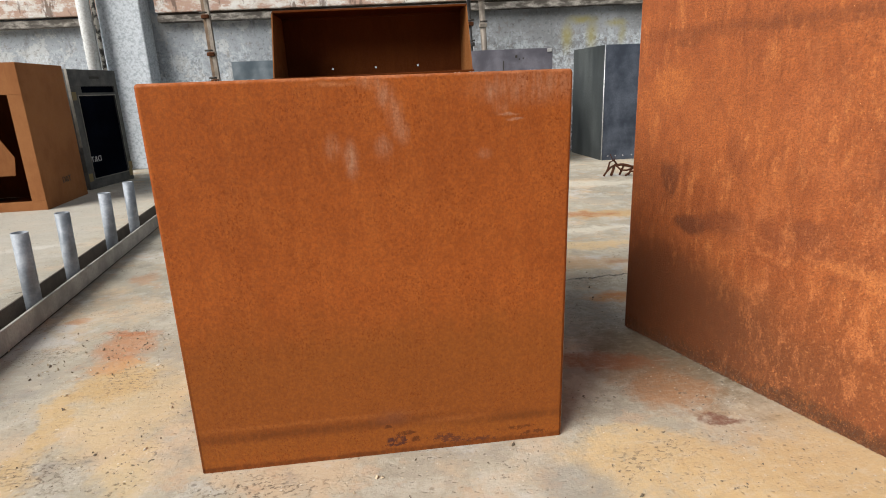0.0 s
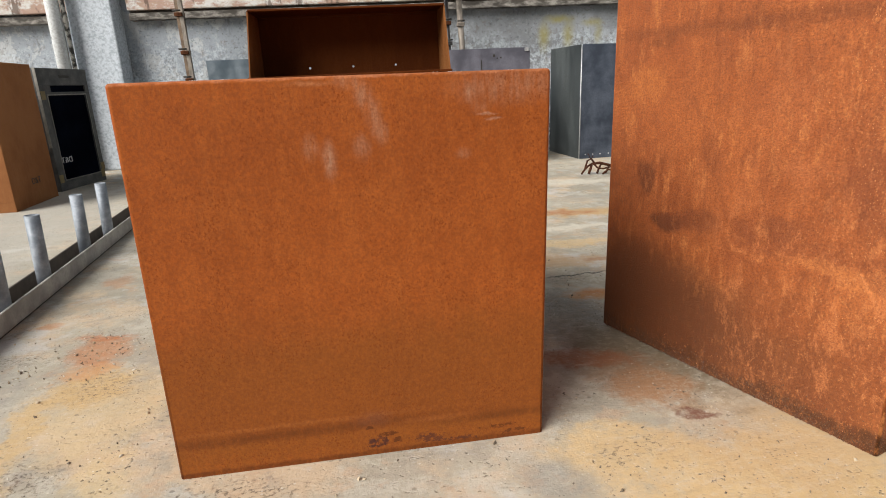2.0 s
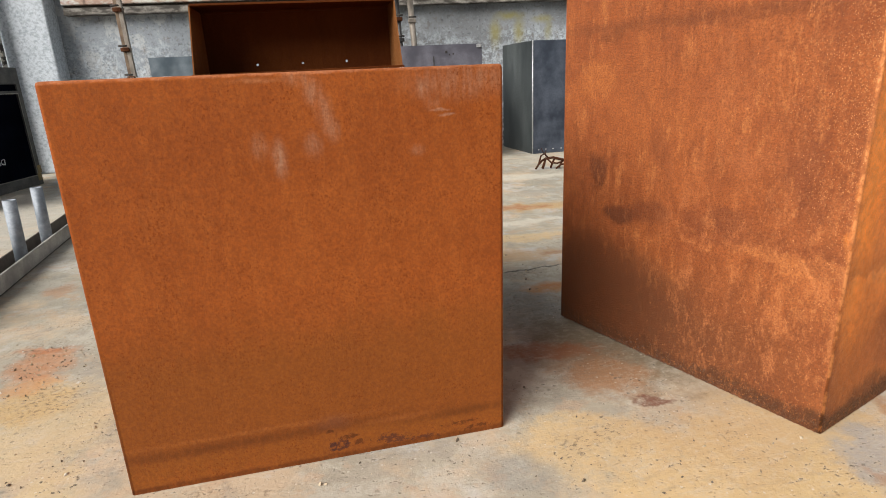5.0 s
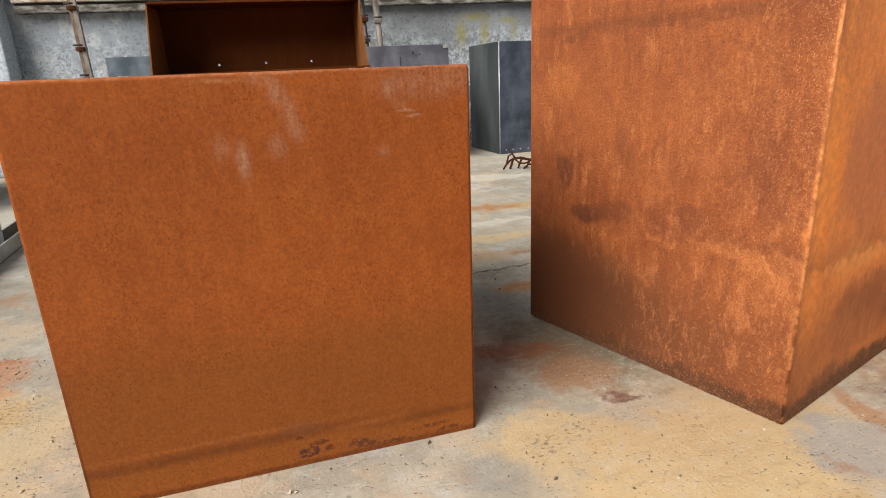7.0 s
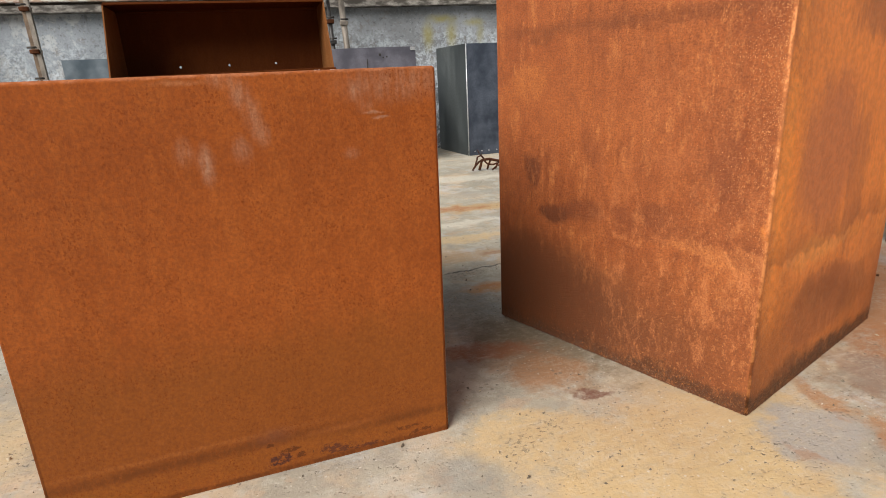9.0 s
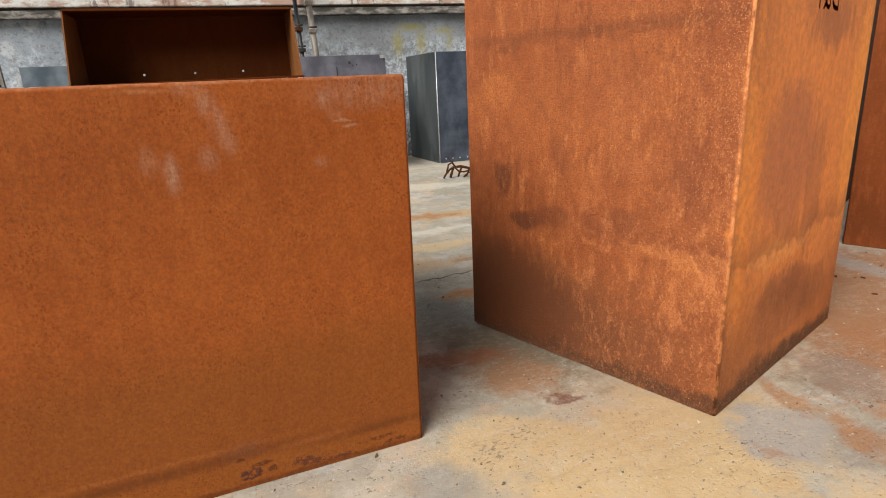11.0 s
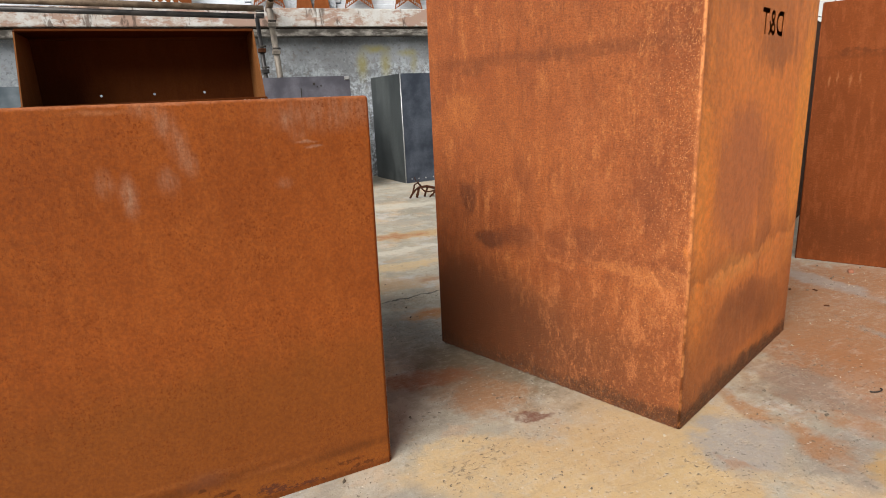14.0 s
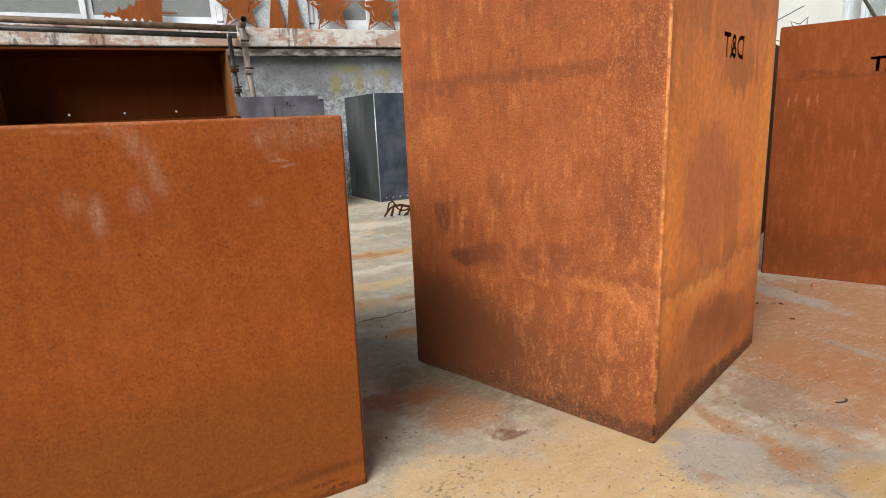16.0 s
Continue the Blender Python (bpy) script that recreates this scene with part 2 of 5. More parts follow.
def tide_rust():
    """Weathering steel with run-off streaks, water-mark scallops and smudges, laid out along both near faces."""
    s = Shade("rust_streaked_tall")
    xyz = s.node("ShaderNodeSeparateXYZ", Vector=s.place)
    z = xyz.outputs["Z"]
    u = s.math("SUBTRACT", xyz.outputs["Y"], xyz.outputs["X"])
    flat = s.node("ShaderNodeCombineXYZ", X=u, Y=3.1, Z=z).outputs[0]
    c = s.mix(s.span(s.noise(4.2, 4, 0.6, at=flat), 0.36, 0.66), (0.40, 0.115, 0.031), (0.290, 0.077, 0.022))
    # run-off, broad and thin
    wide = s.span(s.noise(17, 5, 0.66, stretch=(1, 1, 0.16), at=flat), 0.50, 0.66)
    thin = s.span(s.noise(52, 6, 0.72, stretch=(1, 1, 0.13), at=flat, shift=(2, 0, 1)), 0.47, 0.66)
    zone = s.span(s.noise(6.5, 3, 0.5, at=flat, shift=(5, 0, 2)), 0.36, 0.62, 0.25, 1.0)
    c = s.mix(s.math("MULTIPLY", s.math("MULTIPLY", wide, zone), 0.50), c, (0.53, 0.172, 0.052))
    c = s.mix(s.math("MULTIPLY", s.math("MULTIPLY", thin, zone), 0.30), c, (0.57, 0.190, 0.060))
    dull = s.span(s.noise(30, 6, 0.7, stretch=(1, 1, 0.30), at=flat, shift=(7, 0, 4)), 0.50, 0.66)
    c = s.mix(s.math("MULTIPLY", dull, s.span(u, -0.08, 0.02, 0.12, 0.42)), c, (0.205, 0.054, 0.018))
    near = s.warped(9, 0.10)
    tight = s.warped(38, 0.016)
    lick = s.math("MULTIPLY", s.math("SUBTRACT", s.noise(30, 6, 0.72, stretch=(1, 1, 0.15), at=flat), 0.5), 2.2)
    rag = s.noise(70, 5, 0.75, stretch=(1, 1, 0.4), at=flat)
    marks = [
        ((0, 0.33, 0.780), (0.15, 1.0, 0.024), (0.165, 0.047, 0.016), 0.72, 1.0, False),
        ((0, 0.30, 0.772), (0.15, 0.30, 0.012), (0.165, 0.047, 0.016), 0.4, 1.0, 0.1),
        ((0, 0.56, 0.760), (0.15, 0.07, 0.022), (0.175, 0.050, 0.016), 0.55, 0.9, 0.4),
        ((0, 0.30, 0.900), (0.15, 0.50, 0.11), (0.30, 0.084, 0.025), 0.45, 1.0, 0.3),
        ((0, 0.60, 0.665), (0.15, 0.085, 0.085), (0.58, 0.190, 0.050), 0.50, 0.9, 0.7),
        ((0, 0.655, 0.60), (0.15, 0.035, 0.14), (0.52, 0.165, 0.045), 0.40, 1.0, 0.5),
        ((0, 0.585, 0.440), (0.15, 0.040, 0.070), (0.135, 0.041, 0.018), 0.85, 0.9, 0.22),
        ((0, 0.505, 0.350), (0.15, 0.085, 0.046), (0.115, 0.036, 0.017), 0.88, 0.9, 0.22),
        ((0, 0.42, 0.362), (0.15, 0.11, 0.048), (0.160, 0.046, 0.018), 0.66, 1.0, 0.35),
        ((0, 0.24, 0.385), (0.15, 0.070, 0.048), (0.185, 0.052, 0.019), 0.55, 0.8, 0.20),
        ((0, 0.09, 0.50), (0.15, 0.055, 0.13), (0.225, 0.064, 0.024), 0.55, 0.9, 0.4),
        ((0, 0.20, 0.505), (0.15, 0.11, 0.050), (0.47, 0.150, 0.052), 0.45, 1.0, 0.5),
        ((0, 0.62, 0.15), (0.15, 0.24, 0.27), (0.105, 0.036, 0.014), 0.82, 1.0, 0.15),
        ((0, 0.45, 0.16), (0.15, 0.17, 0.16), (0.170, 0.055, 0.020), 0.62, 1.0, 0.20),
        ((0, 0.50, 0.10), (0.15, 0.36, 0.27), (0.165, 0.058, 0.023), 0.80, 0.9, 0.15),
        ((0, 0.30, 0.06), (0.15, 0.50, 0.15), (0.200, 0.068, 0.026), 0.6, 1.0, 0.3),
        ((0, 0.07, 0.275), (0.15, 0.10, 0.11), (0.56, 0.180, 0.052), 0.55, 1.0, 0.3),
        ((0, 0.26, 0.60), (0.15, 0.10, 0.12), (0.50, 0.155, 0.048), 0.40, 1.0, 0.5),
        ((0, 0.40, 0.52), (0.15, 0.07, 0.10), (0.215, 0.060, 0.021), 0.45, 1.0, 0.5),
        ((0, 0.10, 0.322), (0.15, 0.20, 0.032), (0.62, 0.215, 0.066), 0.65, 1.0, 0.6),
        ((0, 0.14, 0.25), (0.15, 0.17, 0.09), (0.42, 0.128, 0.036), 0.45, 1.0, 0.5),
        ((0, 0.16, 0.13), (0.15, 0.16, 0.08), (0.27, 0.084, 0.026), 0.55, 0.9, 0.5),
        # whole front face painted lighter, making up for the sun grazing it
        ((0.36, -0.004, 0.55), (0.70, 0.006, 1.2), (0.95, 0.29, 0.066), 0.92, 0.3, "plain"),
        ((0.36, 0, 0.86), (0.30, 0.15, 0.18), (0.42, 0.118, 0.032), 0.5, 0.9, True),
        ((0.42, 0, 0.77), (0.22, 0.15, 0.07), (0.40, 0.125, 0.042), 0.65, 0.9, True),
        ((0.15, 0, 0.88), (0.12, 0.15, 0.10), (0.46, 0.135, 0.038), 0.55, 0.9, True),
        ((0.52, 0, 0.93), (0.12, 0.15, 0.06), (0.36, 0.110, 0.036), 0.6, 0.9, True),
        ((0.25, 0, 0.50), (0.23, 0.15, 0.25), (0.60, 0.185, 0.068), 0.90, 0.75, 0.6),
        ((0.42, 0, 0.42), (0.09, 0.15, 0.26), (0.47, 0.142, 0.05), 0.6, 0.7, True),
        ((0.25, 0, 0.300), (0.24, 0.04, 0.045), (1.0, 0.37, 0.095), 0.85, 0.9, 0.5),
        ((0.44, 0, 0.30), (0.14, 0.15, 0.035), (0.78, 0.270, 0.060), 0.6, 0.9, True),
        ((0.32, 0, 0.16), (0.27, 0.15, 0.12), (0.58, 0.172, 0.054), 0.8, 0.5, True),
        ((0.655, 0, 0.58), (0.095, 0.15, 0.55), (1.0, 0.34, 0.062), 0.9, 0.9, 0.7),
        ((0.19, 0, 0.045), (0.19, 0.15, 0.065), (0.10, 0.037, 0.015), 0.7, 1.0, 0.5),
        ((0.46, 0, 0.025), (0.26, 0.15, 0.046), (0.10, 0.037, 0.015), 0.7, 1.0, 0.5),
        ((0.30, 0, 0.008), (0.60, 0.15, 0.030), (0.13, 0.048, 0.019), 0.75, 1.0, False),
        ((0.40, 0, 0.012), (0.60, 0.15, 0.020), (0.30, 0.105, 0.028), 0.6, 0.9, False),
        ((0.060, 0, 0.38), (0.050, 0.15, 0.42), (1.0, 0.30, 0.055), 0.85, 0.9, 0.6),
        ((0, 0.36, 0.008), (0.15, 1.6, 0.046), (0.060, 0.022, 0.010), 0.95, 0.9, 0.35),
        ((0.000, 0.000, 0.5), (0.012, 0.012, 0.7), (0.62, 0.215, 0.070), 0.6, 0.9, False),
        # bright highlight painted just beside the corner
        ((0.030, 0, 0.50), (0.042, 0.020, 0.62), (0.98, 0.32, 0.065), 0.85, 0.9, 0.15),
        ((0.32, 0, 0.150), (0.32, 0.04, 0.120), (0.44, 0.132, 0.042), 0.6, 0.9, 0.3),
        ((0.30, 0, 0.010), (1.4, 0.15, 0.060), (0.095, 0.034, 0.013), 0.9, 1.0, 0.45),
        ((0.30, 0, 0.200), (0.26, 0.03, 0.085), (0.30, 0.086, 0.028), 0.62, 0.9, 0.35),
        ((0.52, 0, 0.130), (0.16, 0.03, 0.110), (0.27, 0.080, 0.026), 0.55, 0.9, 0.35),
    ]
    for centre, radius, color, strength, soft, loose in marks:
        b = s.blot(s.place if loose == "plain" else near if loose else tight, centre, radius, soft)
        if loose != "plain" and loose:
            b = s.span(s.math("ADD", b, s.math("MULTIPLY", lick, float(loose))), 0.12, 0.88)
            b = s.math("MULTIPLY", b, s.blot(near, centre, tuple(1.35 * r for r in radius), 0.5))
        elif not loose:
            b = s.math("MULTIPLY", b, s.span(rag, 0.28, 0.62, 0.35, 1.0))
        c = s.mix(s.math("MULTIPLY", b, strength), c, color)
    # drips running over everything
    pale = s.span(s.noise(42, 7, 0.78, stretch=(1, 1, 0.36), at=flat, shift=(11, 0, 2)), 0.52, 0.63)
    deep = s.span(s.noise(36, 7, 0.78, stretch=(1, 1, 0.32), at=flat, shift=(17, 0, 5)), 0.51, 0.64)
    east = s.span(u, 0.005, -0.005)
    # drips take brighter colours on the front, following its painted brightening
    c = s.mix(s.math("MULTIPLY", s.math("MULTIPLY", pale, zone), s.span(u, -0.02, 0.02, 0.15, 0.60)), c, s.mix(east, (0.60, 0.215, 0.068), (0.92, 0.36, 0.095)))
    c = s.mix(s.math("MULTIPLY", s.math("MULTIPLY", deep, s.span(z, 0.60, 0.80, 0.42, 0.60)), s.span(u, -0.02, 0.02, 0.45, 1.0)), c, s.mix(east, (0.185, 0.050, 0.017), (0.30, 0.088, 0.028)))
    # darker brown towards the foot, strongest away from the corner
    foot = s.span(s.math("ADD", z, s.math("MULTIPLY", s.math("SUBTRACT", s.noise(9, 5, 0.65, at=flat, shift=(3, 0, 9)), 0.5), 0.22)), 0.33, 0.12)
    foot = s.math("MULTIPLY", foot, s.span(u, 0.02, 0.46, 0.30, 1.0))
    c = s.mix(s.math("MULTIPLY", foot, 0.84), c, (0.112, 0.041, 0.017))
    # scalloped water marks: a pale rim with a duller wash above it
    along = s.node("ShaderNodeCombineXYZ", X=u, Y=0.7, Z=s.math("MULTIPLY", z, 0.10)).outputs[0]
    for base, depth, scale, shift, lo, hi, k in ((0.292, 0.26, 8.0, 0.0, -0.75, 0.10, 0.85), (0.312, 0.30, 9.0, 3.0, 0.16, 0.36, 0.80)):
        n = s.math("ABSOLUTE", s.math("SUBTRACT", s.noise(scale, 2, 0.5, at=along, shift=(shift, 0, 0)), 0.5))
        d = s.math("SUBTRACT", z, s.math("ADD", s.math("MULTIPLY", n, depth), base))
        d = s.math("ADD", d, s.math("MULTIPLY", s.math("SUBTRACT", s.noise(60, 4, 0.7, at=flat), 0.5), 0.022))
        here = s.math("MULTIPLY", s.span(u, lo, lo + 0.04), s.span(u, hi, hi - 0.04))
        wash = s.math("MULTIPLY", s.math("MULTIPLY", s.span(d, 0.0, 0.012), s.span(d, 0.085, 0.012)), here)
        c = s.mix(s.math("MULTIPLY", wash, 0.50 * k), c, (0.215, 0.060, 0.022))
        rim = s.math("MULTIPLY", s.math("MULTIPLY", s.span(d, -0.016, -0.001), s.span(d, 0.008, 0.001)), here)
        rim = s.math("MULTIPLY", rim, s.span(s.noise(16, 4, 0.6, at=flat, shift=(shift, 0, 8)), 0.40, 0.62))
        c = s.mix(s.math("MULTIPLY", rim, k), c, (0.70, 0.260, 0.090))
    wet = s.node("ShaderNodeSeparateXYZ", Vector=s.warped(26, 0.030))
    for cu, cz, ru, rz, k in ((0.075, 0.425, 0.030, 0.055, 0.8), (0.310, 0.357, 0.034, 0.036, 0.9), (0.205, 0.372, 0.062, 0.046, 0.6), (0.015, 0.362, 0.045, 0.030, 0.8), (0.135, 0.350, 0.040, 0.028, 0.7), (0.430, 0.345, 0.066, 0.050, 0.4), (0.255, 0.480, 0.050, 0.060, 0.3)):
        du = s.math("DIVIDE", s.math("SUBTRACT", wet.outputs["Y"], cu), ru)
        dz = s.math("DIVIDE", s.math("SUBTRACT", wet.outputs["Z"], cz), rz)
        ring = s.math("SQRT", s.math("ADD", s.math("MULTIPLY", du, du), s.math("MULTIPLY", dz, dz)))
        inside = s.span(ring, 1.0, 0.7)
        rim = s.math("MULTIPLY", s.span(s.math("ABSOLUTE", s.math("SUBTRACT", ring, 1.05)), 0.34, 0.0), s.span(dz, 0.7, -0.2))
        rim = s.math("MULTIPLY", rim, s.span(s.noise(40, 5, 0.7, at=flat, shift=(4, 0, 8)), 0.44, 0.62))
        west = s.span(u, 0.004, 0.010)
        c = s.mix(s.math("MULTIPLY", s.math("MULTIPLY", inside, west), 0.40 * k), c, (0.20, 0.056, 0.021))
        c = s.mix(s.math("MULTIPLY", s.math("MULTIPLY", rim, west), 0.55 * k), c, (0.62, 0.225, 0.078))
    # grain
    mid = s.span(s.noise(62, 5, 0.7, at=flat), 0.38, 0.62)
    fine = s.span(s.noise(210, 5, 0.78, at=flat), 0.36, 0.64)
    c = s.mix(s.math("MULTIPLY", mid, 0.26), c, (0.17, 0.046, 0.015))
    c = s.mix(s.math("MULTIPLY", s.math("SUBTRACT", 1.0, fine), s.span(u, -0.02, 0.02, 0.30, 0.78)), c, s.mix(0.70, c, (0.09, 0.023, 0.006)))
    dots = s.math("MULTIPLY", s.span(s.noise(300, 2, 0.6, at=flat), 0.56, 0.66), s.span(s.noise(11, 5, 0.7, at=flat), 0.40, 0.62, 0.15, 1.0))
    c = s.mix(s.math("MULTIPLY", dots, 0.62), c, (0.12, 0.026, 0.005))
    scale_zone = s.math("ADD", s.span(s.math("ABSOLUTE", u), 0.30, 0.0), s.math("MULTIPLY", s.span(z, 0.40, 0.05), s.span(s.math("ABSOLUTE", u), 0.50, 0.12)), True)
    grit = s.math("MULTIPLY", s.span(s.noise(185, 4, 0.7, stretch=(1, 1, 0.7), at=flat), 0.56, 0.66), s.math("ADD", s.math("MULTIPLY", scale_zone, 0.75), 0.06))
    c = s.mix(s.math("MULTIPLY", grit, 0.46), c, (0.62, 0.25, 0.09))
    runs = s.span(s.noise(26, 7, 0.8, stretch=(1, 1, 0.45), at=flat, shift=(21, 0, 7)), 0.51, 0.62)
    runs = s.math("MULTIPLY", runs, s.math("MULTIPLY", s.span(u, 0.50, 0.25), s.span(s.noise(300, 3, 0.7, at=flat), 0.35, 0.6)))
    c = s.mix(s.math("MULTIPLY", s.math("MULTIPLY", runs, s.span(z, 0.50, 0.36, 0.3, 1.0)), 0.42), c, (0.66, 0.245, 0.092))
    # clotted scale creeping up from the floor, with raw orange showing through, and the chipped corner
    creep = s.math("ADD", z, s.math("MULTIPLY", s.math("SUBTRACT", s.noise(13, 6, 0.72, at=flat, shift=(6, 0, 3)), 0.5), 0.13))
    clots = s.span(s.noise(95, 5, 0.75, at=flat, shift=(1, 0, 6)), 0.40, 0.58)
    crust = s.math("MULTIPLY", s.span(creep, 0.052, 0.016), s.math("ADD", s.math("MULTIPLY", clots, 0.7), 0.25))
    c = s.mix(s.math("MULTIPLY", crust, 0.80), c, (0.066, 0.025, 0.009))
    raw = s.math("MULTIPLY", s.span(s.noise(140, 4, 0.7, at=flat, shift=(9, 0, 1)), 0.57, 0.66), s.span(creep, 0.075, 0.02))
    c = s.mix(s.math("MULTIPLY", raw, 0.60), c, (0.46, 0.165, 0.045))
    chip = s.math("MULTIPLY", s.span(s.math("ABSOLUTE", u), 0.0065, 0.002), s.span(s.noise(34, 5, 0.75, at=flat, shift=(3, 0, 3)), 0.44, 0.58))
    c = s.mix(s.math("MULTIPLY", chip, 0.70), c, (0.82, 0.33, 0.12))
    s.bump(s.math("ADD", s.math("ADD", fine, s.math("MULTIPLY", grit, 1.6)), s.math("MULTIPLY", crust, 1.5)), 0.5, 0.0013)
    return s.done(c, s.span(fine, 0, 1, 0.46, 0.66), 0.0, Specular_IOR_Level=0.28)


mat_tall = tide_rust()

mat_rear = corten(
    "rust_brown_tall", (0.192, 0.050, 0.0145), (0.28, 0.082, 0.028), (0.12, 0.031, 0.010), 0.45, 0.5, 0.5,
    marks=[
        ((0.35, 0, 0.790), (1.0, 0.02, 0.014), (0.115, 0.033, 0.012), 0.6, 0.9, False),
        ((0.13, 0, 0.803), (0.14, 0.02, 0.018), (0.10, 0.030, 0.012), 0.75, 0.9, 0.5),
        ((0.255, 0, 0.806), (0.030, 0.02, 0.040), (0.11, 0.033, 0.012), 0.7, 0.9, 0.4),
        ((0.048, 0, 0.705), (0.006, 0.02, 0.030), (0.42, 0.17, 0.07), 0.6, 0.9, False),
        ((0.073, 0, 0.715), (0.005, 0.02, 0.036), (0.42, 0.17, 0.07), 0.6, 0.9, False),
        ((0.114, 0, 0.703), (0.006, 0.02, 0.034), (0.42, 0.17, 0.07), 0.6, 0.9, False),
        ((0.144, 0, 0.710), (0.005, 0.02, 0.030), (0.42, 0.17, 0.07), 0.6, 0.9, False),
        ((0.28, 0, 0.50), (0.006, 0.02, 0.030), (0.42, 0.17, 0.07), 0.5, 0.9, False),
        ((0.22, 0, 0.80), (0.028, 0.02, 0.035), (0.12, 0.036, 0.014), 0.6, 0.8, False),
        ((0.25, 0, 0.10), (0.6, 0.03, 0.16), (0.12, 0.034, 0.012), 0.7, 1.0, 0.3),
    ], rough=0.75, seed=7.7, speck=0.3, fleck=0.06)

# one rust in two tones: inside shade painted dark, sunlit ends painted lighter
mat_trough_shaded = corten("trough_brown_shaded", (0.088, 0.0235, 0.0045), (0.120, 0.036, 0.007), (0.055, 0.013, 0.003), 0.3, 0.3, 0.6, rough=0.75, seed=11.0)
mat_trough_lit = corten("trough_brown_lit", (0.21, 0.088, 0.030), (0.27, 0.115, 0.042), (0.13, 0.050, 0.017), 0.3, 0.3, 0.5, rough=0.75, seed=12.0)
mat_cabinet = corten("rust_pale_cabinet", (0.295, 0.130, 0.053), (0.345, 0.162, 0.07), (0.20, 0.075, 0.028), 0.25, 0.3, 0.55, rough=0.7, seed=5.0)
mat_ornament = corten("rust_ornament", (0.25, 0.078, 0.024), (0.34, 0.12, 0.04), (0.13, 0.04, 0.014), 0.3, 0.4, 0.5, rough=0.8, seed=2.0)
mat_flake = mottled("pale_rust_flake", (0.34, 0.125, 0.040), (0.66, 0.285, 0.105), 60, 300, 0.5)
mat_crust = mottled("loose_rust_scale", (0.045, 0.016, 0.007), (0.19, 0.068, 0.023), 60, 300, 0.5)
# rust darkened to hold the deep shade of gaps between parts
mat_umber_shaded = corten("umber_steel_shaded", (0.042, 0.020, 0.012), (0.065, 0.030, 0.018), (0.025, 0.012, 0.008), 0.3, 0.3, 0.5, rough=0.85, seed=6.0)
mat_blackbar = corten("blackened_bar", (0.045, 0.020, 0.013), (0.10, 0.042, 0.022), (0.02, 0.010, 0.008), 0.4, 0.5, 0.6, rough=0.8, seed=9.5)
mat_rustbar = corten("rust_bar", (0.10, 0.042, 0.022), (0.20, 0.085, 0.04), (0.045, 0.02, 0.012), 0.4, 0.5, 0.6, rough=0.8, seed=9.0)

mat_mill = mottled("blue_black_mill_steel", (0.036, 0.047, 0.072), (0.100, 0.122, 0.168), 5, 90, 0.42, 0.55, 0.1)
mat_mill_plum = mottled("plum_grey_mill_steel", (0.078, 0.080, 0.105), (0.150, 0.153, 0.195), 5, 90, 0.5, 0.3, 0.1)
mat_mill_side = mottled("grey_black_mill_steel", (0.028, 0.036, 0.040), (0.105, 0.122, 0.128), 4, 70, 0.55, 0.4, 0.15, stretch=(1, 1, 0.35))
# sky sheen on the steel is painted in as a paler blue
mat_mill_pale = mottled("sky_sheen_mill_steel", (0.075, 0.105, 0.135), (0.16, 0.20, 0.24), 5, 80, 0.4, 0.4, 0.1)
mat_bare_edge = mottled("bare_steel_edge", (0.35, 0.37, 0.40), (0.6, 0.62, 0.65), 40, 200, 0.4, 0.6)
mat_frame_grey = mottled("grey_primer_steel", (0.035, 0.038, 0.040), (0.12, 0.122, 0.122), 9, 90, 0.65, 0.2)
mat_panel_dark = mottled("dark_blue_door_glass", (0.002, 0.0025, 0.005), (0.004, 0.006, 0.012), 3, 60, 0.6, 0.0, 0.02)
mat_trim = mottled("worn_pale_edge", (0.16, 0.155, 0.14), (0.30, 0.29, 0.27), 12, 120, 0.6, 0.2)
mat_panel_dark.node_tree.nodes["Principled BSDF"].inputs["Specular IOR Level"].default_value = 0.0
mat_tape = mottled("yellowed_tape", (0.16, 0.12, 0.05), (0.26, 0.20, 0.09), 20, 150, 0.7)
mat_letter_white = mottled("white_lettering", (0.45, 0.47, 0.5), (0.6, 0.62, 0.65), 30, 200, 0.6)
mat_zinc = mottled("galvanised_tube", (0.15, 0.18, 0.22), (0.34, 0.385, 0.45), 14, 110, 0.6, 0.25, 0.15)
mat_channel = mottled("weathered_steel_channel", (0.20, 0.20, 0.195), (0.40, 0.395, 0.38), 9, 120, 0.65, 0.1, 0.2)
mat_channel_in = mottled("dark_channel_inside", (0.07, 0.06, 0.05), (0.16, 0.14, 0.12), 9, 120, 0.8, 0.1, 0.2)
mat_pole = mottled("old_scaffold_pole", (0.13, 0.115, 0.10), (0.34, 0.31, 0.28), 12, 120, 0.65, 0.3, 0.2, stretch=(1, 1, 0.4))
mat_darkpipe = mottled("dark_steel_pipe", (0.030, 0.030, 0.034), (0.075, 0.072, 0.072), 10, 120, 0.5, 0.4)
mat_brownpipe = mottled("rusty_brown_pipe", (0.085, 0.055, 0.036), (0.21, 0.155, 0.11), 12, 120, 0.7, 0.2)
mat_whitepipe = mottled("chipped_white_pipe", (0.16, 0.17, 0.18), (0.68, 0.73, 0.77), 11, 60, 0.5, 0.0, 0.1, (0.30, 0.38))
mat_conduit = mottled("chipped_black_grey_pipe", (0.02, 0.02, 0.02), (0.42, 0.42, 0.40), 16, 80, 0.6, 0.0, 0.2, (0.44, 0.52))
mat_upvc = mottled("white_window_frame", (0.56, 0.62, 0.70), (0.72, 0.78, 0.86), 6, 90, 0.4)
